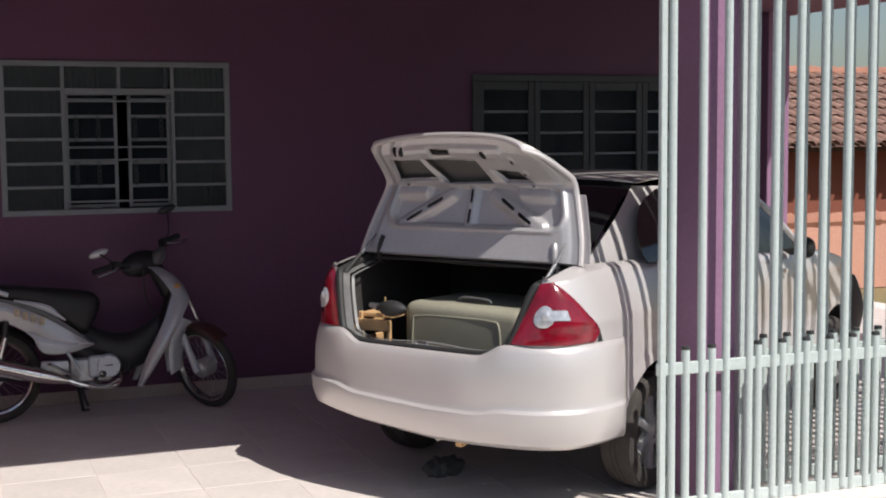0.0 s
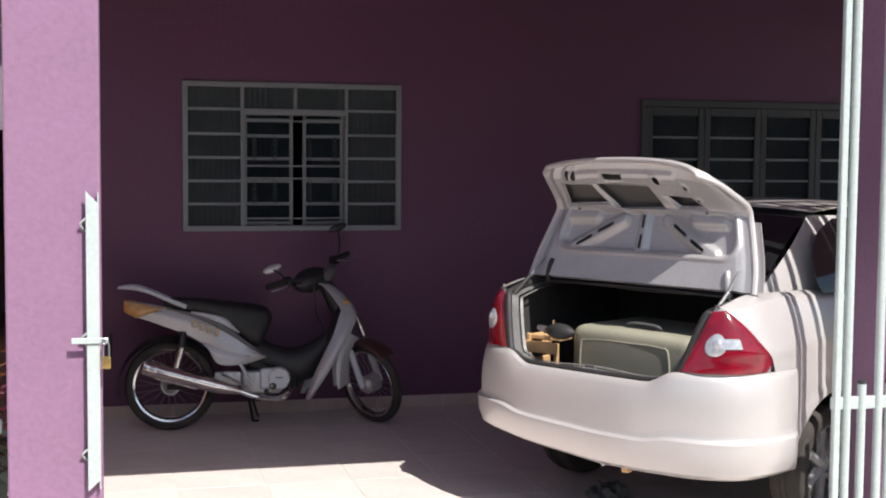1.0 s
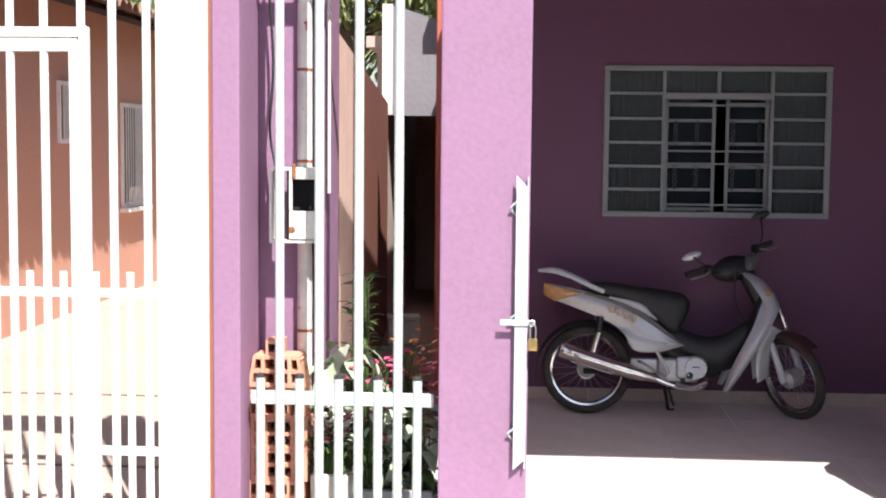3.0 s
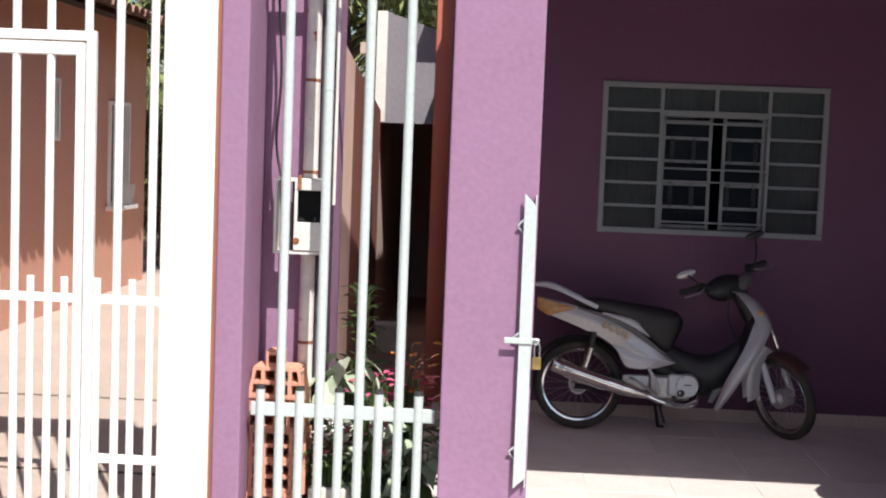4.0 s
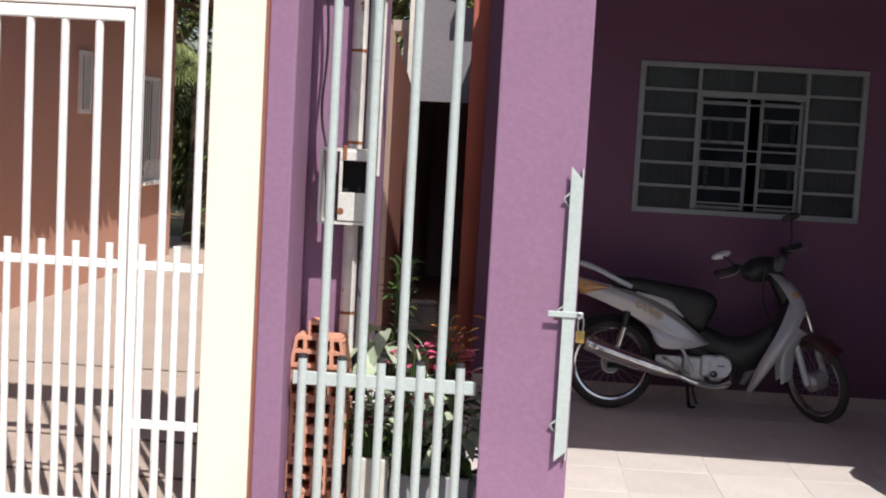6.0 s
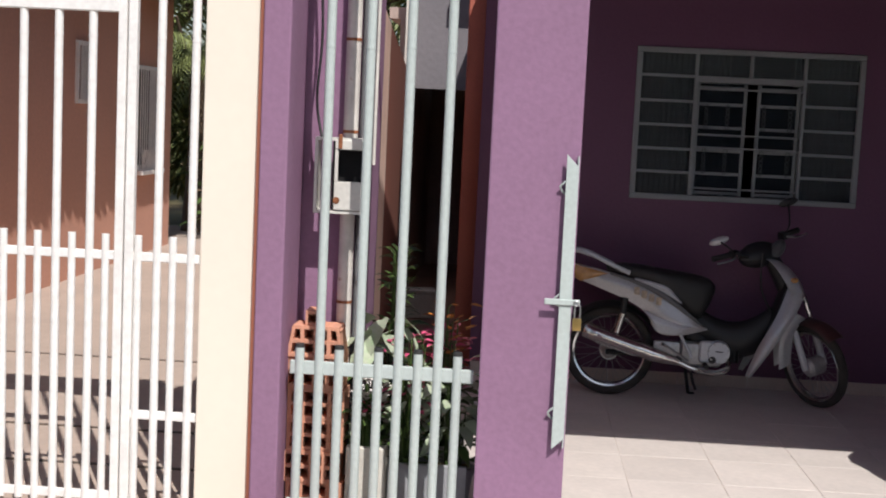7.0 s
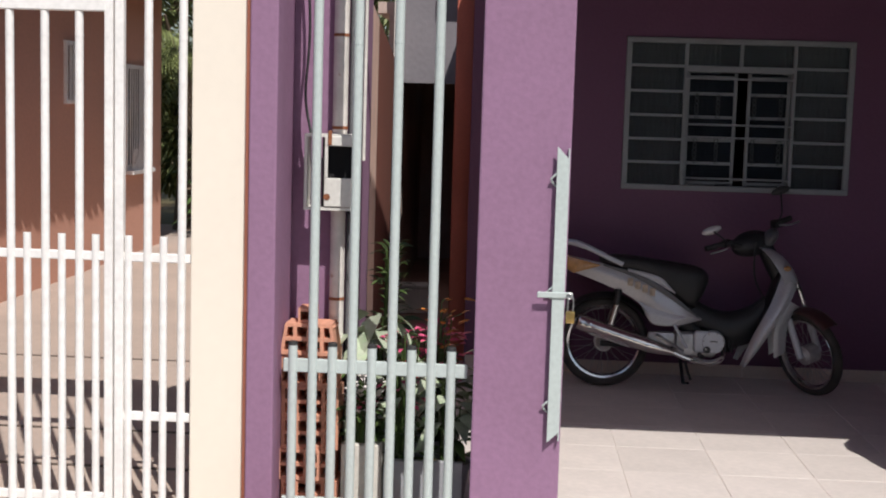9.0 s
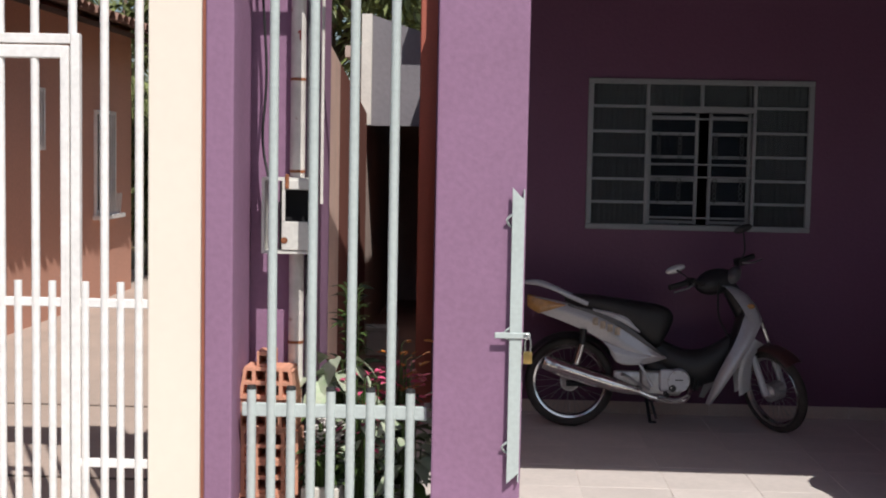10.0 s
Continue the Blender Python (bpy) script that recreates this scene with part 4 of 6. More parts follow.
def inner_face(u, v):
    w, s = 2 * u - 1, v
    d = 0.034 - 0.018 * min(1, max(0, (abs(w) - 0.86) / 0.10)) - 0.016 * min(1, max(0, (s - 0.955) / 0.04))
    rib = 0.0
    for a, b in RIBS:
        rib = max(rib, math.exp(-(seg_dist((w * 0.63, s * 0.66), (a[0] * 0.63, a[1] * 0.66), (b[0] * 0.63, b[1] * 0.66)) / 0.032) ** 4))
    inside = recess_depth(w, s)
    d -= 0.030 * smooth_step(inside / 0.022) * (1 - rib)
    d += 0.007 * math.exp(-((inside + 0.012) / 0.010) ** 2)
    if 0.60 <= s < 0.955:
        d += 0.010 * min(1, (s - 0.60) / 0.04, (0.955 - s) / 0.03)
    if 0.865 < s < 0.965:
        d += 0.014 * smooth_step((0.62 - abs(w - 0.10)) / 0.05) * smooth_step(min(s - 0.865, 0.965 - s) / 0.018)
    for q in POCKETS:
        d -= 0.014 * smooth_step(1 + quad_inside(q, w, s) / 0.018)
    for hw_, hs, r in HOLES:
        d += 0.006 * math.exp(-(math.hypot((w - hw_) * 0.6, (s - hs) * 0.66) / (r * 1.5)) ** 4)
    d -= 0.004 * math.exp(-((abs(w) - 0.93) / 0.02) ** 2)
    return lid_at(w, s, -d)


def hole_at(w, s):
    for q in POCKETS:
        if quad_inside(q, w, s) > 0:
            return True
    for a, b in SLOTS:
        if seg_dist((w * 0.63, s * 0.66), (a[0] * 0.63, a[1] * 0.66), (b[0] * 0.63, b[1] * 0.66)) < 0.0078:
            return True
    for hw_, hs, r in HOLES:
        if math.hypot((w - hw_) * 0.6, (s - hs) * 0.66) < r * 0.75:
            return True
    return False


NU, NV = 330, 220
bm = bmesh.new()
rows = [[bm.verts.new(inner_face(i / NU, j / NV)) for j in range(NV + 1)] for i in range(NU + 1)]
for i in range(NU):
    for j in range(NV):
        if not hole_at(2 * (i + 0.5) / NU - 1, (j + 0.5) / NV):
            bm.faces.new((rows[i][j], rows[i + 1][j], rows[i + 1][j + 1], rows[i][j + 1]))
lid = part("boot_lid", thicken(grid_mesh(lambda u, v: lid_at(2 * u - 1, v, 0.010), 30, 30), 0.003), M["silver"], car, "open boot lid with a stamped inner panel", 40)
part("inner_panel", bm, M["silver_in"], lid, "stamped inner panel with dark openings", 60)
# dark sheet added behind the openings as the hollow's shade
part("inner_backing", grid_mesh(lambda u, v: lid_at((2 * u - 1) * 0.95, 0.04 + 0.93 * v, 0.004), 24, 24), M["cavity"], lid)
rim_pts = [lid_at(-1, s / 20) for s in range(21)] + [lid_at(-1 + 2 * k / 30, 1) for k in range(1, 30)] + [lid_at(1, 1 - s / 20) for s in range(21)]
part("lid_flange", tube(bmesh.new(), [p + Vector((-0.009, 0, -0.004)) for p in rim_pts], 0.015, 8), M["silver"], lid)
for s in (-1,):
    strip = thicken(grid_mesh(lambda u, v: lid_at(s, 0.03 + 0.54 * u) + Vector((-0.004 - 0.012 * v, s * (0.010 + 0.046 * v), -0.002)), 14, 2), 0.003)
    part("side_flange", strip, M["silver"], lid)
part("lid_latch", boxed(0.300, 0.325, 0.050, 0.130, 1.585, 1.605, 0.006), M["rubber"], lid)
for s in (1, -1):
    strut = part("gas_strut", tube(bmesh.new(), [(0.14, s * 0.612, 0.965), (0.27, s * 0.61, 1.06)], 0.011, 10), M["chrome" if s < 0 else "rubber"], car, "gas strut of the boot lid")
    part("strut_rod", tube(bmesh.new(), [(0.27, s * 0.61, 1.06), (0.385, s * 0.60, 1.155)], 0.006, 8), M["steel"], strut)
    part("hinge_arm", tube(bmesh.new(), curve_pts([(0.42, s * 0.57, 1.0), (0.36, s * 0.56, 1.04), (0.36, s * 0.55, 1.11), (0.375, s * 0.54, 1.15)], 4), 0.014, 8), M["silver_in" if s < 0 else "rubber"], car)

# things in the boot
case = thing("storage_case", CARM @ pose(0.17, -0.03, 0.395), "large soft olive-grey case lying in the open boot", "case")
bm = boxed(0.07, 0.66, -0.40, 0.335, 0.0, 0.425, 0.060, 5)
for v in bm.verts:
    v.co.z += 0.022 * math.sin((v.co.y + 0.42) * 4.2) * (v.co.z > 0.2) + 0.008 * math.sin(v.co.y * 17 + v.co.z * 9)
part("case_body", bm, M["olive_case"], case)
part("seam", tube(bmesh.new(), curve_pts([(0.070, 0.27, 0.05), (0.066, 0.265, 0.32), (0.072, 0.22, 0.365), (0.070, -0.05, 0.372), (0.070, -0.22, 0.368), (0.068, -0.275, 0.33), (0.068, -0.285, 0.05)], 5), 0.005, 6), M["olive_case"], case)
part("carry_strap", tube(bmesh.new(), curve_pts([(0.20, -0.14, 0.440), (0.19, -0.11, 0.456), (0.185, 0.02, 0.460), (0.19, 0.06, 0.448)], 5), 0.007, 8), M["grey_plastic"], case)
crate = thing("wooden_crate", CARM @ pose(0.10, 0.40, 0.425, 0, 0, 6), "pale wooden crate of tools in the boot corner", "crate")
for z in (0.04, 0.15, 0.255):
    part("slat", boxed(0.0, 0.015, -0.10, 0.11, z, z + 0.06, 0.004), M["pine"], crate)
    part("slat", boxed(0.016, 0.26, 0.095, 0.11, z, z + 0.06, 0.004), M["pine"], crate)
part("upright", boxed(0.016, 0.04, 0.07, 0.094, 0.0, 0.35, 0.004), M["pine"], crate)
part("upright", boxed(0.016, 0.04, -0.10, -0.076, 0.0, 0.31, 0.004), M["pine"], crate)
part("loose_board", boxed(0.03, 0.16, -0.11, 0.09, 0.322, 0.345, 0.004), M["pine"], crate)
part("thin_stick", tube(bmesh.new(), [(0.03, -0.05, 0.30), (0.02, -0.075, 0.43)], 0.005, 6), M["pine"], crate)
tool = thing("hand_tool", CARM @ pose(0.08, 0.25, 0.770), "black rounded hand tool resting on the crate", "tool")
part("tool_body", grid_mesh(lambda u, v: Vector((0.045 * math.sin(math.pi * v) ** 0.6 * math.cos(2 * math.pi * u), 0.09 - 0.19 * v, 0.042 * math.sin(math.pi * v) ** 0.6 * math.sin(2 * math.pi * u) + 0.04)), 16, 12), M["rubber"], tool)
part("tool_nose", cyl(bmesh.new(), (0, 0.085, 0.04), (0, 0.14, 0.05), 0.02, 0.012, 12), M["steel"], tool)

# ---- small silver motorcycle leaning on its stand; local x runs forward, y to its left ----
M.update({
    "bike_silver": mat("bike_silver_plastic", (0.50, 0.50, 0.51), 0.34, 0.35, var=0.05, scale=6, fine=80, bump=0.02, coat=0.3, tint=(0.45, 0.45, 0.46)),
    "bike_fender": mat("bike_fender_plastic", (0.07, 0.03, 0.028), 0.35, var=0.1),
    "bike_pale": mat("bike_pale_plastic", (0.58, 0.60, 0.63), 0.35, 0.1, var=0.05, scale=6, coat=0.3),
    "bike_black": mat("bike_black_plastic", (0.018, 0.018, 0.019), 0.5, var=0.15, scale=10, bump=0.05),
    "seat_vinyl": mat("black_seat_vinyl", (0.016, 0.015, 0.015), 0.55, var=0.15, scale=20, fine=180, bump=0.2),
    "amber": mat("amber_lens", (0.50, 0.27, 0.10), 0.2, var=0.15, scale=30, coat=0.8),
    "engine": mat("engine_alloy", (0.52, 0.51, 0.50), 0.42, 0.6, var=0.18, scale=25, fine=120, bump=0.1),
    "exhaust": mat("exhaust_chrome", (0.80, 0.76, 0.70), 0.16, 1.0, var=0.12, scale=20, bump=0.02),
    "bike_grey": mat("bike_grey_plastic", (0.10, 0.10, 0.105), 0.4, var=0.08),
    "decal": mat("tan_decal", (0.46, 0.37, 0.27), 0.5, var=0.3, scale=40),
})
BX, BY = 0.505, 7.57
bike = thing("motorcycle", pose(BX, BY, 0, -4, 0, -2.5), "silver step-through motorcycle leaning on its stand by the wall", "motorcycle")
RH, FH = Vector((0.022, 0, 0.276)), Vector((1.262, 0, 0.262))


def wheel_at(hub, r_tyre, width, name, parent_m):
    bm = bmesh.new()
    ring = [(r_tyre + (width * math.cos(a)) * 0.85 - width * 0.85, width * math.sin(a)) for a in [math.radians(d) for d in range(-150, 151, 25)]]
    rings = [[bm.verts.new(parent_m @ (hub + Vector((r * math.cos(2 * math.pi * k / 56), y, r * math.sin(2 * math.pi * k / 56))))) for r, y in ring] for k in range(56)]
    skin(bm, rings + rings[:1], closed=True)
    tyre = part(name, bm, M["tyre"], bike, "black tyre on a spoked chrome rim")
    rr = r_tyre - 2 * width * 0.85
    bm = bmesh.new()
    ring = [(rr - 0.006, -0.020), (rr + 0.006, -0.024), (rr + 0.010, -0.018), (rr + 0.002, -0.010), (rr - 0.004, 0.0), (rr + 0.002, 0.010), (rr + 0.010, 0.018), (rr + 0.006, 0.024), (rr - 0.006, 0.020), (rr - 0.016, 0.0)]
    rings = [[bm.verts.new(parent_m @ (hub + Vector((r * math.cos(2 * math.pi * k / 56), y, r * math.sin(2 * math.pi * k / 56))))) for r, y in ring] for k in range(56)]
    skin(bm, rings + rings[:1], closed=True)
    part("rim", bm, M["chrome"], tyre, "bright chrome rim")
    bm = bmesh.new()
    for k in range(32):
        a, b = 2 * math.pi * k / 32, 2 * math.pi * (k + (1.6 if k % 2 else -1.6)) / 32
        s = 0.022 if (k // 2) % 2 else -0.022
        tube(bm, [parent_m @ (hub + Vector((0.045 * math.cos(b), s, 0.045 * math.sin(b)))), parent_m @ (hub + Vector((rr * math.cos(a), 0, rr * math.sin(a))))], 0.0014, 4, False)
    part("spokes", bm, M["steel"], tyre)
    bm = bmesh.new()
    cyl(bm, parent_m @ (hub + Vector((0, -0.045, 0))), parent_m @ (hub + Vector((0, 0.045, 0))), 0.058, 0.058, 24)
    cyl(bm, parent_m @ (hub + Vector((0, -0.06, 0))), parent_m @ (hub + Vector((0, -0.045, 0))), 0.03, 0.05, 20)
    cyl(bm, parent_m @ (hub + Vector((0, -0.085, 0))), parent_m @ (hub + Vector((0, 0.085, 0))), 0.010, 0.010, 12)
    part("hub", bm, M["engine"], tyre, "dull alloy hub")
    return tyre


HEAD = Vector((1.085, 0, 0.75))
AX = (HEAD - Vector((1.235, 0, 0.262))).normalized()
STEER = Matrix.Translation((0.014, 0, 0)) @ Matrix.Translation(HEAD) @ Matrix.Rotation(radians(-57), 4, AX) @ Matrix.Translation(-HEAD)
wheel_at(RH, 0.276, 0.034, "rear_wheel", Matrix())
wheel_at(FH, 0.262, 0.030, "front_wheel", STEER)


def put(pts, m):
    return [m @ Vector(p) for p in pts]


def steer_mesh(bm):
    bmesh.ops.transform(bm, verts=bm.verts[:], matrix=STEER)
    return bm


# fork, fender, handlebar turn with the front wheel
for s in (-1, 1):
    bm = tube(bmesh.new(), put([(1.268, s * 0.075, 0.255), (1.215, s * 0.075, 0.40), (1.185, s * 0.075, 0.49)], STEER), [0.022, 0.021, 0.019], 12)
    leg = part("fork_leg", bm, M["bike_pale"], bike, "pale fork leg")
    part("fork_tube", tube(bmesh.new(), put([(1.19, s * 0.075, 0.475), (1.115, s * 0.07, 0.68)], STEER), 0.014, 10), M["chrome"], leg)
bm = grid_mesh(lambda u, v: Vector((1.262 + (0.288 + 0.012 * math.cos(math.pi * (v - 0.5) * 1.0)) * math.cos(radians(50 + 56 * u)), 0.058 * math.sin(math.pi * (v - 0.5)) * 1.1, 0.262 + (0.272 + 0.022 * math.cos(math.pi * (v - 0.5))) * math.sin(radians(50 + 56 * u)))), 24, 8)
part("front_fender", thicken(steer_mesh(bm), 0.003), M["bike_fender"], bike, "dark reddish front mudguard")
BARS = Matrix.Translation((-0.145, 0, 0.028)) @ STEER


def bar_mesh(bm):
    bmesh.ops.transform(bm, verts=bm.verts[:], matrix=BARS)
    return bm


part("handlebar", tube(bmesh.new(), curve_pts(put([(1.00, -0.33, 0.93), (1.03, -0.20, 0.935), (1.06, -0.09, 0.90), (1.07, 0.09, 0.90), (1.03, 0.20, 0.955), (1.00, 0.34, 0.965)], BARS), 5), 0.011, 10), M["bike_black"], bike)
for s, z in ((-1, 0.93), (1, 0.962)):
    g = part("grip", tube(bmesh.new(), put([(1.0, s * 0.345, z), (1.022, s * 0.225, z + 0.004)], BARS), 0.018, 12), M["rubber"], bike, "black rubber handlebar grip")
    part("lever", tube(bmesh.new(), curve_pts(put([(1.05, s * 0.20, z), (1.075, s * 0.26, z - 0.01), (1.06, s * 0.36, z - 0.015)], BARS), 4), 0.006, 8), M["steel"], g)
    part("switch_box", bar_mesh(boxed(1.00, 1.055, s * 0.20 - 0.025, s * 0.20 + 0.025, z - 0.02, z + 0.025, 0.008, 2)), M["bike_black"], g)
    c = BARS @ Vector((0.915, s * 0.33, z + 0.085 if s < 0 else z + 0.17)) + (Vector((0.085, 0, 0.015)) if s < 0 else Vector((0.02, 0, 0)))
    st = part("mirror_stalk", tube(bmesh.new(), curve_pts(put([(1.03, s * 0.20, z + 0.01), (1.03, s * 0.25, z + 0.06)], BARS) + [c], 4), 0.005, 8), M["bike_black"], bike)
    part("mirror", grid_mesh(lambda u, v: c + Vector((0.058 * math.sin(math.pi * v) ** 0.6 * math.cos(2 * math.pi * u), 0.03 * (v - 0.5), 0.026 * math.sin(math.pi * v) ** 0.6 * math.sin(2 * math.pi * u) + 0.018 * math.sin(math.pi * v) * math.cos(2 * math.pi * u))), 16, 8), M["bike_silver" if s < 0 else "bike_black"], st, "oval rear-view mirror")
# handlebar cowl with the dials
part("handlebar_cowl", bar_mesh(grid_mesh(lambda u, v: Vector((1.020 + 0.095 * math.sin(math.pi * v) ** 0.5 * math.cos(2 * math.pi * u), 0.27 * (v - 0.5) * 1.1, 0.885 + 0.078 * math.sin(math.pi * v) ** 0.5 * math.sin(2 * math.pi * u))), 18, 12)), M["bike_black"], bike, "black handlebar cowl with the dials")
part("visor", grid_mesh(lambda u, v: Vector((1.005 + 0.045 * math.sin(math.pi * v) ** 0.6 * math.cos(2 * math.pi * u) + 0.02 * math.sin(2 * math.pi * u) * math.sin(math.pi * v), 0.17 * (v - 0.5), 0.955 + 0.062 * math.sin(math.pi * v) ** 0.6 * math.sin(2 * math.pi * u))), 16, 10), M["bike_grey"], bike, "smoky grey visor over the cowl")
part("brake_cable", tube(bmesh.new(), curve_pts([(0.90, -0.16, 0.93), (0.90, -0.12, 0.82), (0.915, -0.09, 0.70), (0.98, -0.05, 0.58)], 6), 0.006, 6), M["bike_black"], bike)

# front cowl and leg shield, fixed to the frame
def shell(rows, n=10):
    """A curved shell: for each row a middle point and a half width, wrapped backwards at its sides."""
    def f(u, v):
        a = u * (len(rows) - 1)
        i = min(int(a), len(rows) - 2)
        t = a - i
        x, z, w, wrap = (rows[i][k] * (1 - t) + rows[i + 1][k] * t for k in range(4))
        q = 2 * v - 1
        return Vector((x - wrap * abs(q) ** 2.2, w * math.sin(q * 1.35) / math.sin(1.35), z))
    return thicken(grid_mesh(f, n, 16), 0.004)


part("front_cowl", shell([(0.935, 0.900, 0.05, 0.02), (1.02, 0.888, 0.09, 0.07), (1.095, 0.838, 0.115, 0.10), (1.150, 0.772, 0.125, 0.11), (1.185, 0.695, 0.12, 0.10), (1.165, 0.630, 0.105, 0.08)], 16), M["bike_silver"], bike, "silver front cowl")
part("headlamp", grid_mesh(lambda u, v: Vector((1.110 + 0.03 * math.sin(math.pi * v), 0.07 * math.cos(2 * math.pi * u) * v ** 0.5 * 1.0, 0.765 + 0.035 * math.sin(2 * math.pi * u) * v ** 0.5)), 18, 5), M["clear_lens"], bike, "small clear headlamp")
for s in (-1, 1):
    edge_f = curve_pts([(1.160, s * 0.10, 0.660), (1.108, s * 0.15, 0.555), (1.042, s * 0.18, 0.450), (0.938, s * 0.185, 0.285), (0.866, s * 0.175, 0.178)], 5)
    edge_b = curve_pts([(1.075, s * 0.075, 0.740), (1.020, s * 0.125, 0.590), (0.965, s * 0.15, 0.480), (0.895, s * 0.16, 0.345), (0.836, s * 0.165, 0.188)], 5)
    n = len(edge_f) - 1
    part("leg_shield", thicken(grid_mesh(lambda u, v: edge_f[round(u * n)].lerp(edge_b[round(u * n)], v) + Vector((0, s * 0.022 * math.sin(math.pi * v), 0)), n, 6), 0.005), M["bike_silver"], bike, "curved silver leg shield")
    f2 = curve_pts([(1.190, s * 0.06, 0.545), (1.125, s * 0.075, 0.45), (1.112, s * 0.07, 0.265)], 5)
    b2 = curve_pts([(1.125, s * 0.09, 0.580), (1.040, s * 0.11, 0.41), (1.045, s * 0.10, 0.230)], 5)
    part("inner_fairing", thicken(grid_mesh(lambda u, v: f2[round(u * 10)].lerp(b2[round(u * 10)], v) + Vector((0, s * 0.012 * math.sin(math.pi * v), 0)), 10, 4), 0.004), M["bike_silver"], bike)
    part("turn_signal", grid_mesh(lambda u, v: Vector((1.100 + 0.024 * math.cos(2 * math.pi * u) * math.sin(math.pi * v), s * (0.095 + 0.03 * v), 0.775 + 0.016 * math.sin(2 * math.pi * u) * math.sin(math.pi * v))), 12, 6), M["amber"], bike)
part("main_frame", tube(bmesh.new(), curve_pts([(1.09, 0, 0.72), (1.02, 0, 0.50), (0.86, 0, 0.36), (0.66, 0, 0.34), (0.50, 0, 0.42)], 6), [0.055] * 25, 12), M["bike_black"], bike)
part("centre_cover", grid_mesh(lambda u, v: Vector((0.55 + 0.44 * u, 0.085 * math.sin(2 * math.pi * v) * (0.6 + 0.4 * math.sin(math.pi * u)), 0.478 - 0.10 * math.sin(math.pi * u * 0.9) + 0.03 * u * u + 0.125 * math.cos(2 * math.pi * v) * (0.75 + 0.25 * u))), 12, 18), M["bike_black"], bike, "black plastic centre cover")


# tail: side covers, seat, rails, lamp
def side_cover(top, bottom, y0, y1, bulge, s, material, label=""):
    t, b = curve_pts(top, 5), curve_pts(bottom, 5)
    n = min(len(t), len(b)) - 1
    def f(u, v):
        k = round(u * n)
        p = t[k].lerp(b[k], v)
        y = y0 + (y1 - y0) * u + bulge * (0.45 + 0.55 * (v / 0.42 if v < 0.42 else 1 - 0.9 * (v - 0.42) / 0.58))
        return Vector((p.x, s * y, p.z))
    return part("side_cover", thicken(grid_mesh(f, n, 10), 0.005), material, bike, label)


for s in (-1, 1):
    side_cover([(-0.225, 0, 0.795), (-0.11, 0, 0.778), (0.02, 0, 0.750), (0.15, 0, 0.714), (0.27, 0, 0.667), (0.39, 0, 0.597), (0.50, 0, 0.518), (0.60, 0, 0.452)],
               [(-0.20, 0, 0.712), (-0.10, 0, 0.676), (0.02, 0, 0.632), (0.15, 0, 0.578), (0.24, 0, 0.515), (0.305, 0, 0.413), (0.45, 0, 0.404), (0.60, 0, 0.446)], 0.075, 0.12, 0.035, s, M["bike_silver"], "silver tail side cover with a worn decal")
    side_cover([(0.15, 0, 0.738), (0.27, 0, 0.716), (0.355, 0, 0.688), (0.40, 0, 0.645), (0.44, 0, 0.605)],
               [(0.15, 0, 0.724), (0.25, 0, 0.692), (0.33, 0, 0.657), (0.385, 0, 0.625), (0.435, 0, 0.596)], 0.118, 0.122, 0.022, s, M["bike_pale"])
    side_cover([(0.215, 0, 0.545), (0.28, 0, 0.515), (0.36, 0, 0.490), (0.44, 0, 0.472), (0.51, 0, 0.462)],
               [(0.262, 0, 0.490), (0.300, 0, 0.424), (0.35, 0, 0.412), (0.42, 0, 0.409), (0.47, 0, 0.440)], 0.128, 0.138, 0.024, s, M["bike_pale"])
    side_cover([(0.00, 0, 0.760), (0.14, 0, 0.730), (0.26, 0, 0.690), (0.38, 0, 0.622), (0.50, 0, 0.532), (0.58, 0, 0.468)],
               [(0.00, 0, 0.748), (0.14, 0, 0.706), (0.26, 0, 0.655), (0.38, 0, 0.586), (0.50, 0, 0.508), (0.58, 0, 0.456)], 0.117, 0.142, 0.006, s, M["bike_grey"], "dark grey stripe")
    part("amber_signal", grid_mesh(lambda u, v: Vector((-0.25 + 0.235 * u, s * (0.088 + 0.035 * math.sin(math.pi * u) ** 0.5 + 0.02 * u + 0.012 * math.sin(math.pi * v)), (0.738 - 0.040 * min(u / 0.3, 1) + 0.052 * max(u - 0.3, 0) / 0.7) * (1 - v) + (0.806 - 0.052 * u) * v)), 10, 8), M["amber"], bike, "amber and red tail lamp")
    part("grab_rail", tube(bmesh.new(), curve_pts([(-0.285, s * 0.05, 0.880), (-0.19, s * 0.09, 0.882), (-0.09, s * 0.11, 0.852), (0.02, s * 0.118, 0.803), (0.12, s * 0.12, 0.762)], 4), [0.007 + 0.010 * math.sin(math.pi * min(k / 10, 0.75)) for k in range(17)], 10), M["bike_pale"], bike, "pale moulded grab rail")
for k, (x, z) in enumerate(((0.165, 0.660), (0.210, 0.640), (0.255, 0.622), (0.300, 0.604))):
    bm = boxed(x - 0.016, x + 0.018, -0.1535, -0.1455, z - 0.024, z + 0.024, 0.001)
    part("decal_bar", bm, M["decal"], bike)
part("rack_plate", thicken(grid_mesh(lambda u, v: Vector((-0.285 + 0.20 * u, 0.10 * (2 * v - 1) * (0.6 + 0.4 * u), 0.890 - 0.022 * u)), 6, 6), 0.014), M["bike_pale"], bike)
part("tail_lamp", grid_mesh(lambda u, v: Vector((-0.275 + 0.03 * math.cos(math.pi * (v - 0.5)) * -1 + 0.03, 0.07 * (2 * u - 1), 0.705 + 0.10 * v)), 10, 8), M["red_lens"], bike, "red tail lamp")
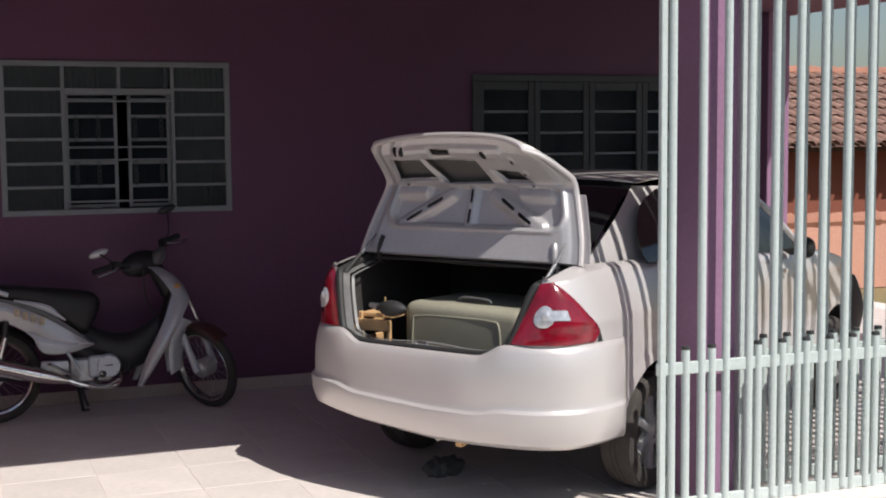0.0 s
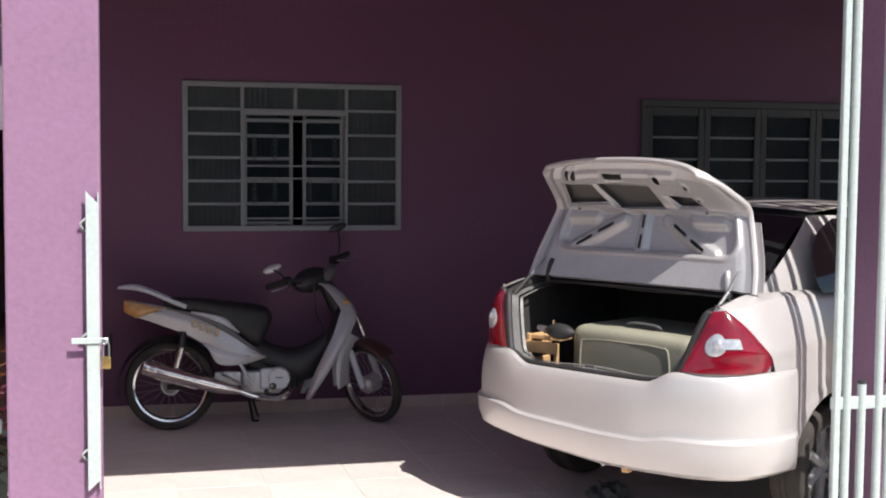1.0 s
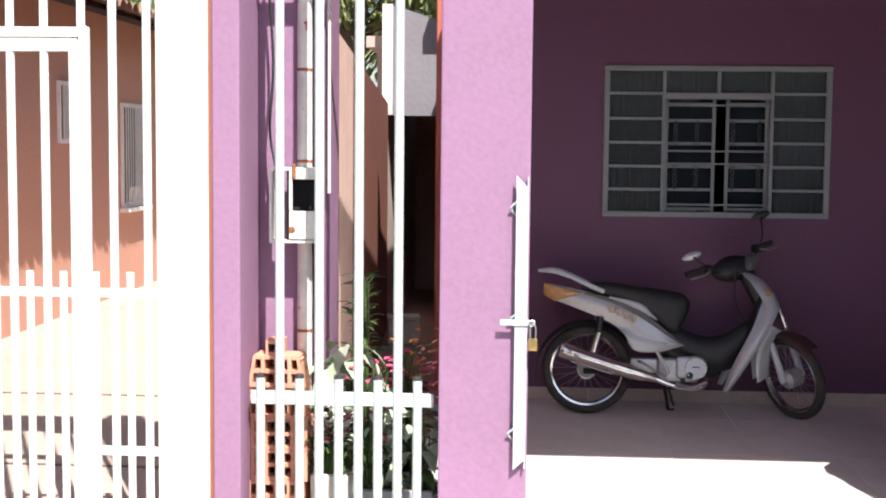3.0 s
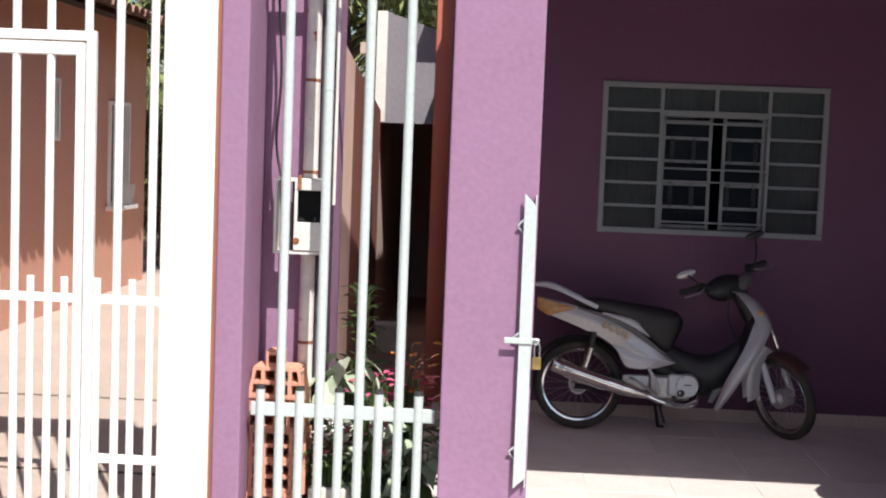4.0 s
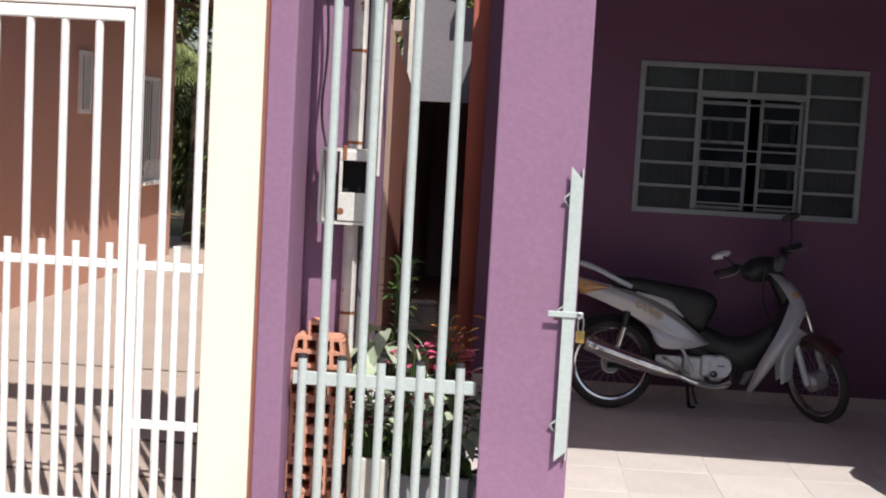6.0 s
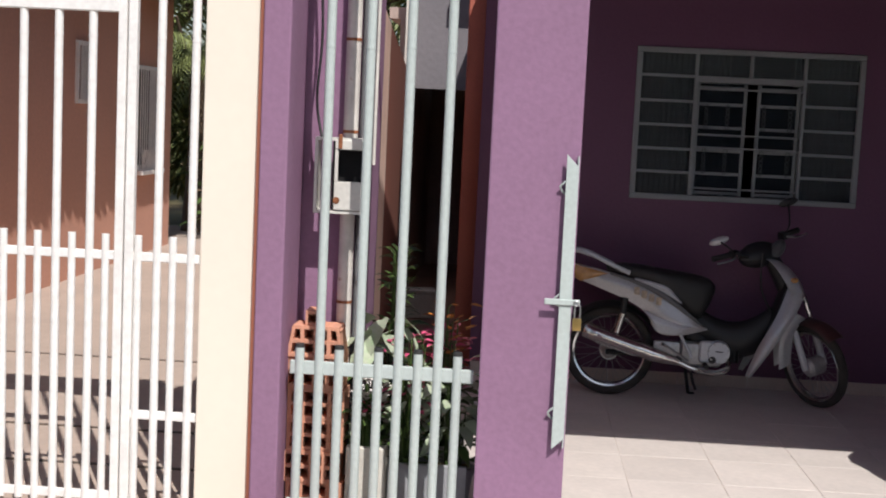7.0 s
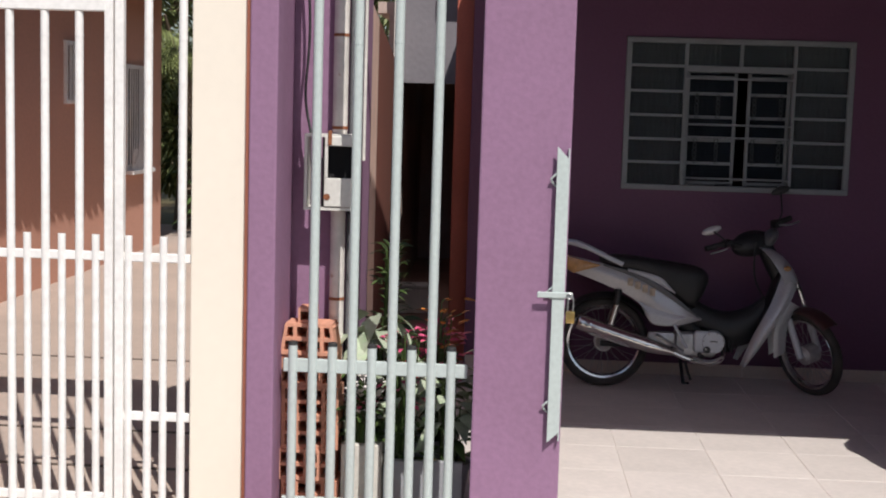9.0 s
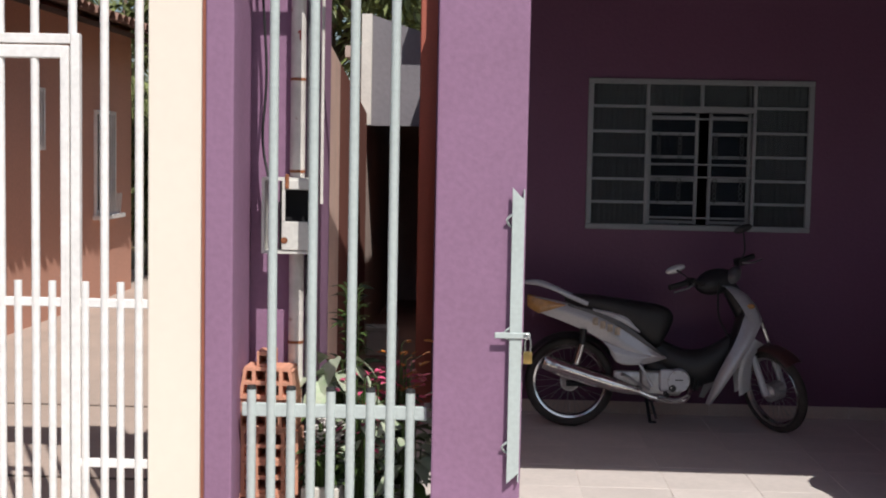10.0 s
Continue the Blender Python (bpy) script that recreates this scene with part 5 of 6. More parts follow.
seat_rows = [(-0.02, 0.772, 0.800, 0.09), (0.06, 0.742, 0.822, 0.112), (0.19, 0.712, 0.816, 0.122), (0.285, 0.688, 0.803, 0.125), (0.40, 0.600, 0.790, 0.12), (0.50, 0.505, 0.778, 0.115), (0.565, 0.505, 0.766, 0.11), (0.615, 0.595, 0.747, 0.09), (0.642, 0.660, 0.712, 0.05)]
def seat_pt(u, v):
    a = u * (len(seat_rows) - 1)
    i = min(int(a), len(seat_rows) - 2)
    t = a - i
    x, lo, hi, w = (seat_rows[i][k] * (1 - t) + seat_rows[i + 1][k] * t for k in range(4))
    c, s_ = math.cos(2 * math.pi * v), math.sin(2 * math.pi * v)
    return Vector((x, w * math.copysign(abs(c) ** 0.6, c), (lo + hi) / 2 + (hi - lo) / 2 * math.copysign(abs(s_) ** 0.7, s_)))
bm = grid_mesh(seat_pt, 28, 28)
bmesh.ops.holes_fill(bm, edges=[e for e in bm.edges if len(e.link_faces) == 1], sides=0)
part("seat", bm, M["seat_vinyl"], bike, "long black vinyl seat")
part("rear_fender", thicken(grid_mesh(lambda u, v: Vector((0.022 + 0.315 * math.cos(radians(40 + 145 * u)), 0.075 * (2 * v - 1), 0.272 + 0.315 * math.sin(radians(40 + 145 * u)) - 0.03 * (2 * v - 1) ** 2)), 18, 6), 0.004), M["bike_black"], bike, "black rear mudguard")
part("plate_bracket", boxed(-0.335, -0.325, -0.06, 0.06, 0.44, 0.60, 0.004), M["bike_black"], bike)
# running gear
for s in (-1, 1):
    sh = part("shock_absorber", tube(bmesh.new(), [(0.04, s * 0.115, 0.32), (0.062, s * 0.115, 0.42)], 0.016, 12), M["bike_black"], bike)
    part("chrome_sleeve", tube(bmesh.new(), [(0.058, s * 0.115, 0.395), (0.090, s * 0.115, 0.515)], 0.021, 14), M["chrome"], sh, "chrome shock sleeve")
    part("upper_spring", tube(bmesh.new(), [(0.088, s * 0.115, 0.505), (0.100, s * 0.115, 0.61)], 0.020, 12), M["bike_black"], sh)
    part("swing_arm", tube(bmesh.new(), [(0.0, s * 0.085, 0.272), (0.25, s * 0.085, 0.275), (0.45, s * 0.06, 0.28)], 0.018, 8), M["bike_black"], bike)
    peg = part("foot_peg", tube(bmesh.new(), [(0.60, s * 0.12, 0.235), (0.60, s * 0.24, 0.235)], 0.014, 10), M["rubber"], bike)
silencer = bmesh.new()
tube(silencer, [(-0.140, -0.145, 0.407), (-0.131, -0.145, 0.404), (0.0, -0.145, 0.364), (0.15, -0.143, 0.320), (0.28, -0.140, 0.281), (0.36, -0.136, 0.261), (0.44, -0.13, 0.240)], [0.043, 0.048, 0.048, 0.047, 0.044, 0.036, 0.020], 20)
ex = part("silencer", silencer, M["exhaust"], bike, "chrome exhaust silencer")
SIL0, SIL1 = Vector((-0.131, -0.145, 0.404)), Vector((0.28, -0.140, 0.281))
SILD = (SIL1 - SIL0).normalized()
SILU = SILD.cross(Vector((0, -1, 0))).normalized()
for a in (0.05, 0.16, 0.80, 1.0):
    p = SIL0.lerp(SIL1, a)
    part("band", cyl(bmesh.new(), p - SILD * 0.006, p + SILD * 0.006, 0.0500 - 0.004 * a, seg=20), M["chrome"], ex)
for k in range(5):
    a = radians(-20 + 32 * k)
    side = SILU * math.sin(a) * 0.049 + Vector((0, -1, 0)) * math.cos(a) * 0.049
    part("shield_rib", tube(bmesh.new(), [SIL0.lerp(SIL1, 0.18) + side, SIL0.lerp(SIL1, 0.50) + side * 0.985, SIL0.lerp(SIL1, 0.78) + side * 0.955], 0.0042, 6), M["chrome"], ex)
part("muffler_mouth", cyl(bmesh.new(), SIL0 - SILD * 0.020, SIL0 - SILD * 0.004, 0.018, seg=14), M["rubber"], ex)
part("header_pipe", tube(bmesh.new(), curve_pts([(0.43, -0.13, 0.242), (0.53, -0.12, 0.203), (0.62, -0.11, 0.186), (0.705, -0.10, 0.188), (0.745, -0.07, 0.225), (0.752, -0.03, 0.285)], 6), 0.015, 10), M["exhaust"], bike, "heat-tinted exhaust header")
eng = part("engine_block", boxed(0.45, 0.70, -0.10, 0.10, 0.215, 0.365, 0.03, 3), M["engine"], bike, "dull alloy engine")
bm = cyl(bmesh.new(), (0.676, -0.150, 0.312), (0.676, -0.10, 0.312), 0.064, 0.074, 32)
cover = part("clutch_cover", bm, M["bike_pale"], eng, "pale round engine cover")
part("side_case", boxed(0.560, 0.670, -0.138, -0.098, 0.245, 0.380, 0.024, 3), M["bike_pale"], eng, "pale engine side case")
part("filter_cap", cyl(bmesh.new(), (0.640, -0.154, 0.268), (0.640, -0.12, 0.268), 0.021, 0.024, 18), M["bike_black"], eng)
bolt = None
for k in range(7):
    a = 2 * math.pi * k / 7 + 0.3
    m = pose(0.676 + 0.060 * math.cos(a), -0.150, 0.312 + 0.060 * math.sin(a))
    if bolt is None:
        bolt = part("bolt", cyl(bmesh.new(), (0, -0.006, 0), (0, 0.004, 0), 0.0065, seg=8), M["steel"], cover)
        bolt.matrix_basis = m
    else:
        share(bolt, cover, m)
part("cover_slot", boxed(0.655, 0.700, -0.1535, -0.148, 0.316, 0.323, 0.001), M["bike_black"], cover)
part("crank_rear", boxed(0.285, 0.450, -0.120, -0.06, 0.272, 0.362, 0.022, 2), M["engine"], eng, "dull grey rear crankcase")
for k in range(5):
    part("cooling_fin", boxed(0.71 + 0.022 * k, 0.718 + 0.022 * k, -0.07, 0.07, 0.245, 0.365, 0.002), M["bike_black"], eng)
part("cylinder", tube(bmesh.new(), [(0.68, 0, 0.30), (0.83, 0, 0.315)], 0.05, 14), M["bike_black"], eng)
part("frame_strut", tube(bmesh.new(), [(0.440, -0.145, 0.410), (0.478, -0.145, 0.345), (0.516, -0.145, 0.272)], 0.010, 8), M["bike_pale"], bike)
part("brake_pedal", tube(bmesh.new(), curve_pts([(0.56, -0.13, 0.215), (0.66, -0.16, 0.20), (0.735, -0.18, 0.235)], 4), 0.008, 8), M["steel"], bike)
part("side_stand", tube(bmesh.new(), [(0.50, 0.09, 0.20), (0.535, 0.16, 0.02), (0.57, 0.175, 0.015)], 0.011, 8), M["bike_black"], bike)
part("kick_lever", tube(bmesh.new(), curve_pts([(0.50, -0.13, 0.25), (0.40, -0.16, 0.31), (0.345, -0.165, 0.345), (0.325, -0.19, 0.35)], 4), 0.009, 8), M["steel"], bike)
part("centre_stand", tube(bmesh.new(), [(0.510, -0.10, 0.215), (0.535, -0.13, 0.12), (0.550, -0.14, 0.080)], 0.009, 8), M["bike_black"], bike)
part("inner_leg_panel", thicken(grid_mesh(lambda u, v: Vector((1.085 - 0.13 * u - 0.02 * math.sin(math.pi * v), (0.075 + 0.08 * u) * (2 * v - 1), 0.80 - 0.44 * u)), 10, 8), 0.006), M["bike_black"], bike, "black inner leg shield panel")
part("steering_column", tube(bmesh.new(), [(1.11, 0, 0.66), (1.02, 0, 0.82), (0.945, 0, 0.95)], [0.06, 0.052, 0.045], 12), M["bike_black"], bike)

# ---- side passage, neighbour's yard, distance ----
solid("passage_floor", boxed(-1.15, -0.40, 4.46, 10.9, -0.05, -0.002), M["passage"], "worn reddish cement floor of the side passage", "floor", "structure")


def slant_wall(name, y0, y1, material, label):
    """A length of the boundary wall, which runs slightly aslant of the passage."""
    bm = boxed(-0.245, 0.0, y0, y1, -0.05, 2.20, 0.006)
    for v in bm.verts:
        v.co.x += -0.70 - 0.062 * (v.co.y - 4.84)
        if v.co.z > 1:
            v.co.z -= 0.035 * (v.co.y - 5.3)
    solid(name, bm, material, label, "wall", "structure")


solid("wall_boundary_front", boxed(-1.10, -0.716, 5.060, 5.489, -0.05, 2.75, 0.006), M["purple"], "lilac rendered front of the boundary wall", "wall", "structure")
slant_wall("wall_boundary", 5.49, 6.699, M["cream_pink"], "pale pink rendered boundary wall of the side passage")
slant_wall("wall_boundary_rear", 6.70, 10.95, M["brick_red"], "red-brown rendered rear of the boundary wall")
solid("trim_orange", boxed(-0.465, -0.350, 8.18, 8.34, -0.02, 3.0, 0.006), M["orange"], "orange painted strip of wall at the house corner", "trim", "structure")
bm = bmesh.new()
plate(bm, [(-1.10, 1.895), (-0.35, 1.895), (-0.35, 2.63), (-1.04, 2.855), (-1.10, 2.855)], 11.0, 11.15)
solid("wall_rear_shed", bm, M["grey_wall"], "grey plastered gable of the rear shed over a dark opening", "wall", "structure")
solid("wall_shed_edge", boxed(-1.135, -1.045, 10.96, 10.995, 1.9, 2.862), M["block"], "pale plastered edge of the rear shed", "trim", "structure")
for nm, q in (("wall_shed_west", (-1.20, -1.1, 11.151, 14.2, 0, 2.5)), ("wall_shed_east", (-0.50, -0.395, 11.151, 14.2, 0, 2.5)), ("wall_shed_rear", (-1.099, -0.501, 14.1, 14.2, 0, 2.08)), ("roof_shed", (-1.30, -0.395, 11.151, 14.2, 2.501, 2.6))):
    solid(nm, boxed(*q), M["shed_inside"], "dark unlit inside of the rear shed", "wall" if nm[0] == "w" else "roof", "structure")
solid("shed_floor", boxed(-1.3, -0.395, 10.9, 14.2, -0.05, -0.003), M["passage"], "reddish cement floor of the rear shed", "floor", "structure")
crate2 = thing("pale_box", pose(-0.86, 10.2, 0, 0, 0, 8), "small pale box standing at the end of the passage", "box")
part("box_body", boxed(-0.13, 0.13, -0.1, 0.1, 0, 0.20, 0.006), M["block"], crate2)
part("box_lid", boxed(-0.135, 0.135, -0.105, 0.105, 0.201, 0.235, 0.006), M["block"], crate2)

# latch post on the pillar
post = thing("latch_post", pose(0.098, 4.638, 0), "pale green steel latch post fixed to the lilac pillar", "latch post")
bm = plate(bmesh.new(), [(0.0, 0.386), (0.048, 0.43), (0.048, 1.495), (0.0, 1.545)], -0.003, 0.003, bevel=0.001)
part("flat_bar", bm, M["bar"], post)
bm = plate(bmesh.new(), [(0.003, 0.392), (0.003, 1.538), (0.033, 1.538), (0.033, 0.392)], 0.0, 0.005, axis="x")
bmesh.ops.transform(bm, verts=bm.verts[:], matrix=Matrix.Translation((0.043, 0, 0)))
part("flange", bm, M["bar"], post)
for z in (1.415, 0.975, 0.525):
    eye = tube(bmesh.new(), curve_pts([(0.004, 0.004, z + 0.028), (-0.020, 0.012, z + 0.004), (-0.004, 0.03, z - 0.022), (0.004, 0.034, z - 0.02)], 3), 0.0045, 6)
    part("bracket", eye, M["bar"], post)
part("lock_tab", boxed(-0.058, 0.080, -0.011, -0.004, 0.960, 0.984, 0.003), M["bar"], post)
part("tab_eye", tube(bmesh.new(), [(0.066 + 0.010 * math.cos(a), -0.016, 0.970 + 0.010 * math.sin(a)) for a in [k * math.pi / 6 for k in range(13)]], 0.003, 6), M["steel"], post)
lock = thing("padlock", pose(0.170, 4.622, 0.865), "small brass padlock hanging on the latch tab", "padlock")
part("lock_body", boxed(-0.017, 0.017, -0.009, 0.009, 0.0, 0.048, 0.005, 2), M["brass"], lock)
part("shackle", tube(bmesh.new(), curve_pts([(-0.010, 0, 0.046), (-0.010, 0, 0.09), (0.0, 0, 0.104), (0.010, 0, 0.09), (0.010, 0, 0.046)], 4), 0.0032, 8), M["steel"], lock)

# meter pole
pole = thing("meter_pole", pose(-0.793, 5.02, 0), "galvanised meter pole with a rusty painted meter box", "pole")
part("pipe", cyl(bmesh.new(), (0, 0, -0.04), (0, 0, 3.3), 0.031, seg=24), M["pole"], pole)
part("conduit", cyl(bmesh.new(), (0.054, 0.03, -0.04), (0.054, 0.03, 3.3), 0.021, seg=18), M["grey_pipe"], pole, "dark grey plastic conduit")
part("thin_conduit", cyl(bmesh.new(), (0.098, 0.03, 1.45), (0.098, 0.03, 2.6), 0.007, seg=12), M["pole"], pole)
for z in (1.965, 1.585, 0.87):
    part("clamp", cyl(bmesh.new(), (0, 0, z - 0.006), (0, 0, z + 0.006), 0.033, seg=24), M["rust"], pole, "rusty clamp band")
for k in range(6):
    part("wire_turn", cyl(bmesh.new(), (0, 0, 2.30 + 0.011 * k), (0, 0, 2.305 + 0.011 * k), 0.033, seg=20), M["grey_pipe"], pole)
mark = bmesh.new()
box(mark, 0.008, 0.0135, -0.0318, -0.026, 2.125, 2.165)
box(mark, 0.0005, 0.0079, -0.0322, -0.027, 2.152, 2.160)
part("painted_mark", mark, M["red_mark"], pole)
bm = bmesh.new()
y0 = -0.135
for q in ((-0.125, -0.113, y0, -0.034, -0.155, 0.155), (0.072, 0.084, y0, -0.034, -0.155, 0.155), (-0.113, 0.072, y0, -0.034, 0.143, 0.155), (-0.113, 0.072, y0, -0.034, -0.155, -0.143), (-0.05, 0.072, -0.046, -0.034, -0.143, 0.143)):
    box(bm, *q)
bmesh.ops.translate(bm, verts=bm.verts[:], vec=(0, 0, 1.405))
mbox = part("meter_box", bm, M["box"], pole, "pale rust-stained steel meter box", smooth=None)
part("box_front_low", boxed(-0.042, 0.071, y0 - 0.006, y0 + 0.004, 1.265, 1.382, 0.003), M["box"], mbox)
part("box_front_top", boxed(-0.042, 0.071, y0 - 0.006, y0 + 0.004, 1.512, 1.552, 0.003), M["box"], mbox)
part("box_front_side", boxed(-0.042, -0.028, y0 - 0.006, y0 + 0.004, 1.3825, 1.5115, 0.002), M["box"], mbox)
# black plates stand in for the shade within the box opening
part("dark_liner", boxed(-0.05, 0.0715, -0.058, -0.047, 1.265, 1.545), M["black"], mbox)
part("liner_cheek", boxed(-0.052, -0.0501, y0 + 0.005, -0.047, 1.265, 1.545), M["black"], mbox)
part("hasp", boxed(-0.028, -0.012, y0 - 0.014, y0 - 0.006, 1.515, 1.575, 0.003), M["rust"], mbox)
part("rust_patch", cyl(bmesh.new(), (-0.030, y0 - 0.0085, 1.305), (-0.030, y0 - 0.006, 1.305), 0.014, seg=9), M["rust"], mbox)
part("mains_cable", tube(bmesh.new(), curve_pts([(-0.130, -0.02, 3.2), (-0.150, -0.035, 2.5), (-0.128, -0.03, 2.0), (-0.140, -0.04, 1.72), (-0.110, -0.07, 1.56)], 6), 0.006, 6), M["bike_black_wire"], pole, "black mains cable")
part("hanging_wire", tube(bmesh.new(), curve_pts([(0.04, -0.06, 1.25), (0.075, -0.055, 1.20), (0.06, -0.05, 1.10), (0.075, -0.03, 0.98)], 5), 0.003, 6), M["bike_black_wire"], pole)

# hollow clay bricks, stacked
def brick_mesh():
    b = bmesh.new()
    w, h, d, t = 0.238, 0.131, 0.138, 0.015
    for k in range(5):
        x = -w / 2 + (w - t) * k / 4
        box(b, x, x + t, 0, d, 0.0, h)
    for k in range(3):
        z = (h - t) * k / 2
        for i in range(4):
            a = -w / 2 + (w - t) * i / 4 + t
            box(b, a, a + (w - t) / 4 - t, 0.002, d - 0.002, z, z + t)
    box(b, -w / 2 + 0.002, w / 2 - 0.002, d - 0.02, d - 0.004, 0.002, h - 0.002)
    return mesh_of("hollow_brick", b, M["clay"])


brick_data = brick_mesh()
brick_top = brick_mesh()
for v in brick_top.vertices:
    if v.co.z > 0.125 and abs(v.co.x) > 0.09:
        v.co.x *= 0.80
zb = -0.002
for k in range(6):
    o = new("hollow_brick", brick_data if k < 5 else brick_top)
    o.matrix_world = pose(-0.876 + random.uniform(-0.010, 0.010), 4.845 + random.uniform(-0.006, 0.006), zb, 0, 0, random.uniform(-2, 2))
    tagged(o, "orange hollow clay brick in a tall stack", "brick", "stack of clay bricks")
    zb += 0.1315
b = bmesh.new()
for q in ((-0.033, -0.024, 0, 0.12, 0, 0.06), (0.024, 0.033, 0, 0.12, 0, 0.06), (-0.0239, 0.0239, 0.001, 0.119, 0, 0.010), (-0.0239, 0.0239, 0.001, 0.119, 0.045, 0.0595), (-0.022, 0.022, 0.10, 0.118, 0.0105, 0.0445)):
    box(b, *q)
solid("brick_fragment", b, M["clay"], "broken piece of hollow brick on the stack", "brick").matrix_world = pose(-0.895, 4.86, zb)


# plants
def leaf(b, base, direction, length, width, droop, roll=0.0, n=4):
    """One pointed, folded, bent leaf."""
    d = Vector(direction).normalized()
    side = d.cross(Vector((0, 0, 1)))
    side = side.normalized() if side.length > 1e-3 else Vector((1, 0, 0))
    up = side.cross(d)
    side = (side * math.cos(roll) + up * math.sin(roll)).normalized()
    prev = None
    for i in range(n + 1):
        t = i / n
        p = Vector(base) + d * length * t + Vector((0, 0, -droop * length * t * t))
        w = width * math.sin(math.pi * (0.06 + 0.94 * t) ** 0.75) * 0.5
        row = [b.verts.new(p - side * w + Vector((0, 0, 0.25 * w))), b.verts.new(p), b.verts.new(p + side * w + Vector((0, 0, 0.25 * w)))]
        if prev:
            b.faces.new((prev[0], prev[1], row[1], row[0]))
            b.faces.new((prev[1], prev[2], row[2], row[1]))
        prev = row


rng = random.Random(5)


def pot(th, r, h, material):
    b = bmesh.new()
    ring = [(r * 0.72, 0), (r * 0.98, h * 0.86), (r * 1.08, h * 0.87), (r * 1.08, h), (r * 0.95, h), (r * 0.9, h * 0.88), (0.001, h * 0.86)]
    rows = [[b.verts.new((q * math.cos(2 * math.pi * k / 24), q * math.sin(2 * math.pi * k / 24), z)) for q, z in ring] for k in range(24)]
    skin(b, rows + rows[:1], closed=False)
    part("pot", b, material, th)


def bush(name, x, y, label, kinds, pot_r=0.10, pot_h=0.18, pot_mat="grey_block"):
    th = thing(name, pose(x, y, 0), label, "plant")
    if pot_r:
        pot(th, pot_r, pot_h, M[pot_mat])
    for pname, count, z0, z1, spread, ln, wd, material, droop, lift in kinds:
        b = bmesh.new()
        stems = bmesh.new()
        for _ in range(count):
            a = rng.uniform(0, 2 * math.pi)
            rr = spread * rng.uniform(0.15, 1.0)
            z = rng.uniform(z0, z1)
            p = Vector((rr * math.cos(a), rr * math.sin(a), z))
            leaf(b, p, (math.cos(a), math.sin(a), rng.uniform(lift - 0.4, lift + 0.4)), ln * rng.uniform(0.7, 1.25), wd * rng.uniform(0.7, 1.2), droop, rng.uniform(-0.5, 0.5))
            if rng.random() < 0.5:
                tube(stems, [(0.03 * math.cos(a), 0.03 * math.sin(a), pot_h * 0.8), p * 0.6 + Vector((0, 0, z * 0.38)), p], 0.003, 4, False)
        tagged(part(pname, b, M[material], th, smooth=80), kind="stuff")
        tagged(part("stalk", stems, M["leaf"], th), kind="stuff")
    return th


bush("caladium_plant", -0.63, 5.10, "potted plant with white-veined green leaves behind the bars", [("leaves", 34, 0.42, 0.80, 0.10, 0.135, 0.105, "leaf_white", 0.8, 0.0), ("green_leaves", 26, 0.30, 0.72, 0.13, 0.11, 0.06, "leaf", 0.5, 0.2)], 0.11, 0.22)
bush("fern_plant", -0.60, 5.42, "tall dark green fern against the boundary wall", [("fronds", 130, 0.50, 1.06, 0.055, 0.085, 0.020, "leaf", 0.4, 0.6), ("lower_leaves", 34, 0.3, 0.72, 0.13, 0.11, 0.035, "leaf", 0.4, 0.3)], 0.12, 0.24)
bush("bromeliad_plant", -0.38, 5.24, "bushy plant with pink and orange flowers in the passage", [("petals", 120, 0.48, 0.74, 0.17, 0.052, 0.036, "flower_pink", 0.2, 0.3), ("orange_petals", 30, 0.62, 0.86, 0.12, 0.05, 0.028, "flower_orange", 0.2, 0.4), ("leaves", 46, 0.2, 0.62, 0.16, 0.10, 0.045, "leaf", 0.4, 0.3)], 0.11, 0.24)
bush("variegated_plant", -0.30, 4.99, "low potted plant with broad cream and green leaves", [("leaves", 30, 0.34, 0.58, 0.10, 0.12, 0.075, "leaf_white", 0.6, 0.0), ("green_leaves", 16, 0.2, 0.5, 0.11, 0.11, 0.05, "leaf", 0.5, 0.2)], 0.09, 0.20)
bush("white_flower_plant", -0.655, 4.90, "low plant with small white and red flowers", [("petals", 120, 0.38, 0.56, 0.07, 0.035, 0.028, "flower_white", 0.1, 0.5), ("red_petals", 40, 0.40, 0.47, 0.07, 0.03, 0.024, "flower_pink", 0.1, 0.5), ("leaves", 50, 0.28, 0.48, 0.09, 0.06, 0.028, "leaf", 0.4, 0.3)], 0.0, 0.28)
bush("trailing_plant", -0.50, 4.95, "trailing small-leaved plant over the planter edge", [("leaves", 80, 0.22, 0.44, 0.13, 0.05, 0.028, "leaf", 0.5, 0.0), ("pale_leaves", 40, 0.25, 0.62, 0.12, 0.055, 0.035, "leaf_white", 0.5, 0.0), ("petals", 40, 0.45, 0.75, 0.12, 0.035, 0.022, "flower_pink", 0.3, 0.2)], 0.0, 0.2)
planter = thing("white_planter", pose(-0.66, 4.86, 0), "white block planter on the passage floor", "planter")
part("planter_wall", boxed(-0.075, 0.085, -0.035, -0.005, -0.002, 0.295, 0.004), M["block"], planter)
part("planter_wall", boxed(-0.075, 0.085, 0.105, 0.135, -0.002, 0.295, 0.004), M["block"], planter)
part("planter_end", boxed(-0.075, -0.045, -0.0045, 0.1045, -0.002, 0.295, 0.004), M["block"], planter)
part("planter_end", boxed(0.055, 0.085, -0.0045, 0.1045, -0.002, 0.295, 0.004), M["block"], planter)
part("soil", boxed(-0.0445, 0.0545, -0.0045, 0.1045, -0.001, 0.27), M["earth"], planter)
planter = thing("grey_planter", pose(-0.40, 4.92, 0), "grey cement planter trough on the passage floor", "planter")
part("planter_wall", boxed(-0.165, 0.165, -0.03, -0.005, -0.002, 0.22, 0.004), M["grey_block"], planter)
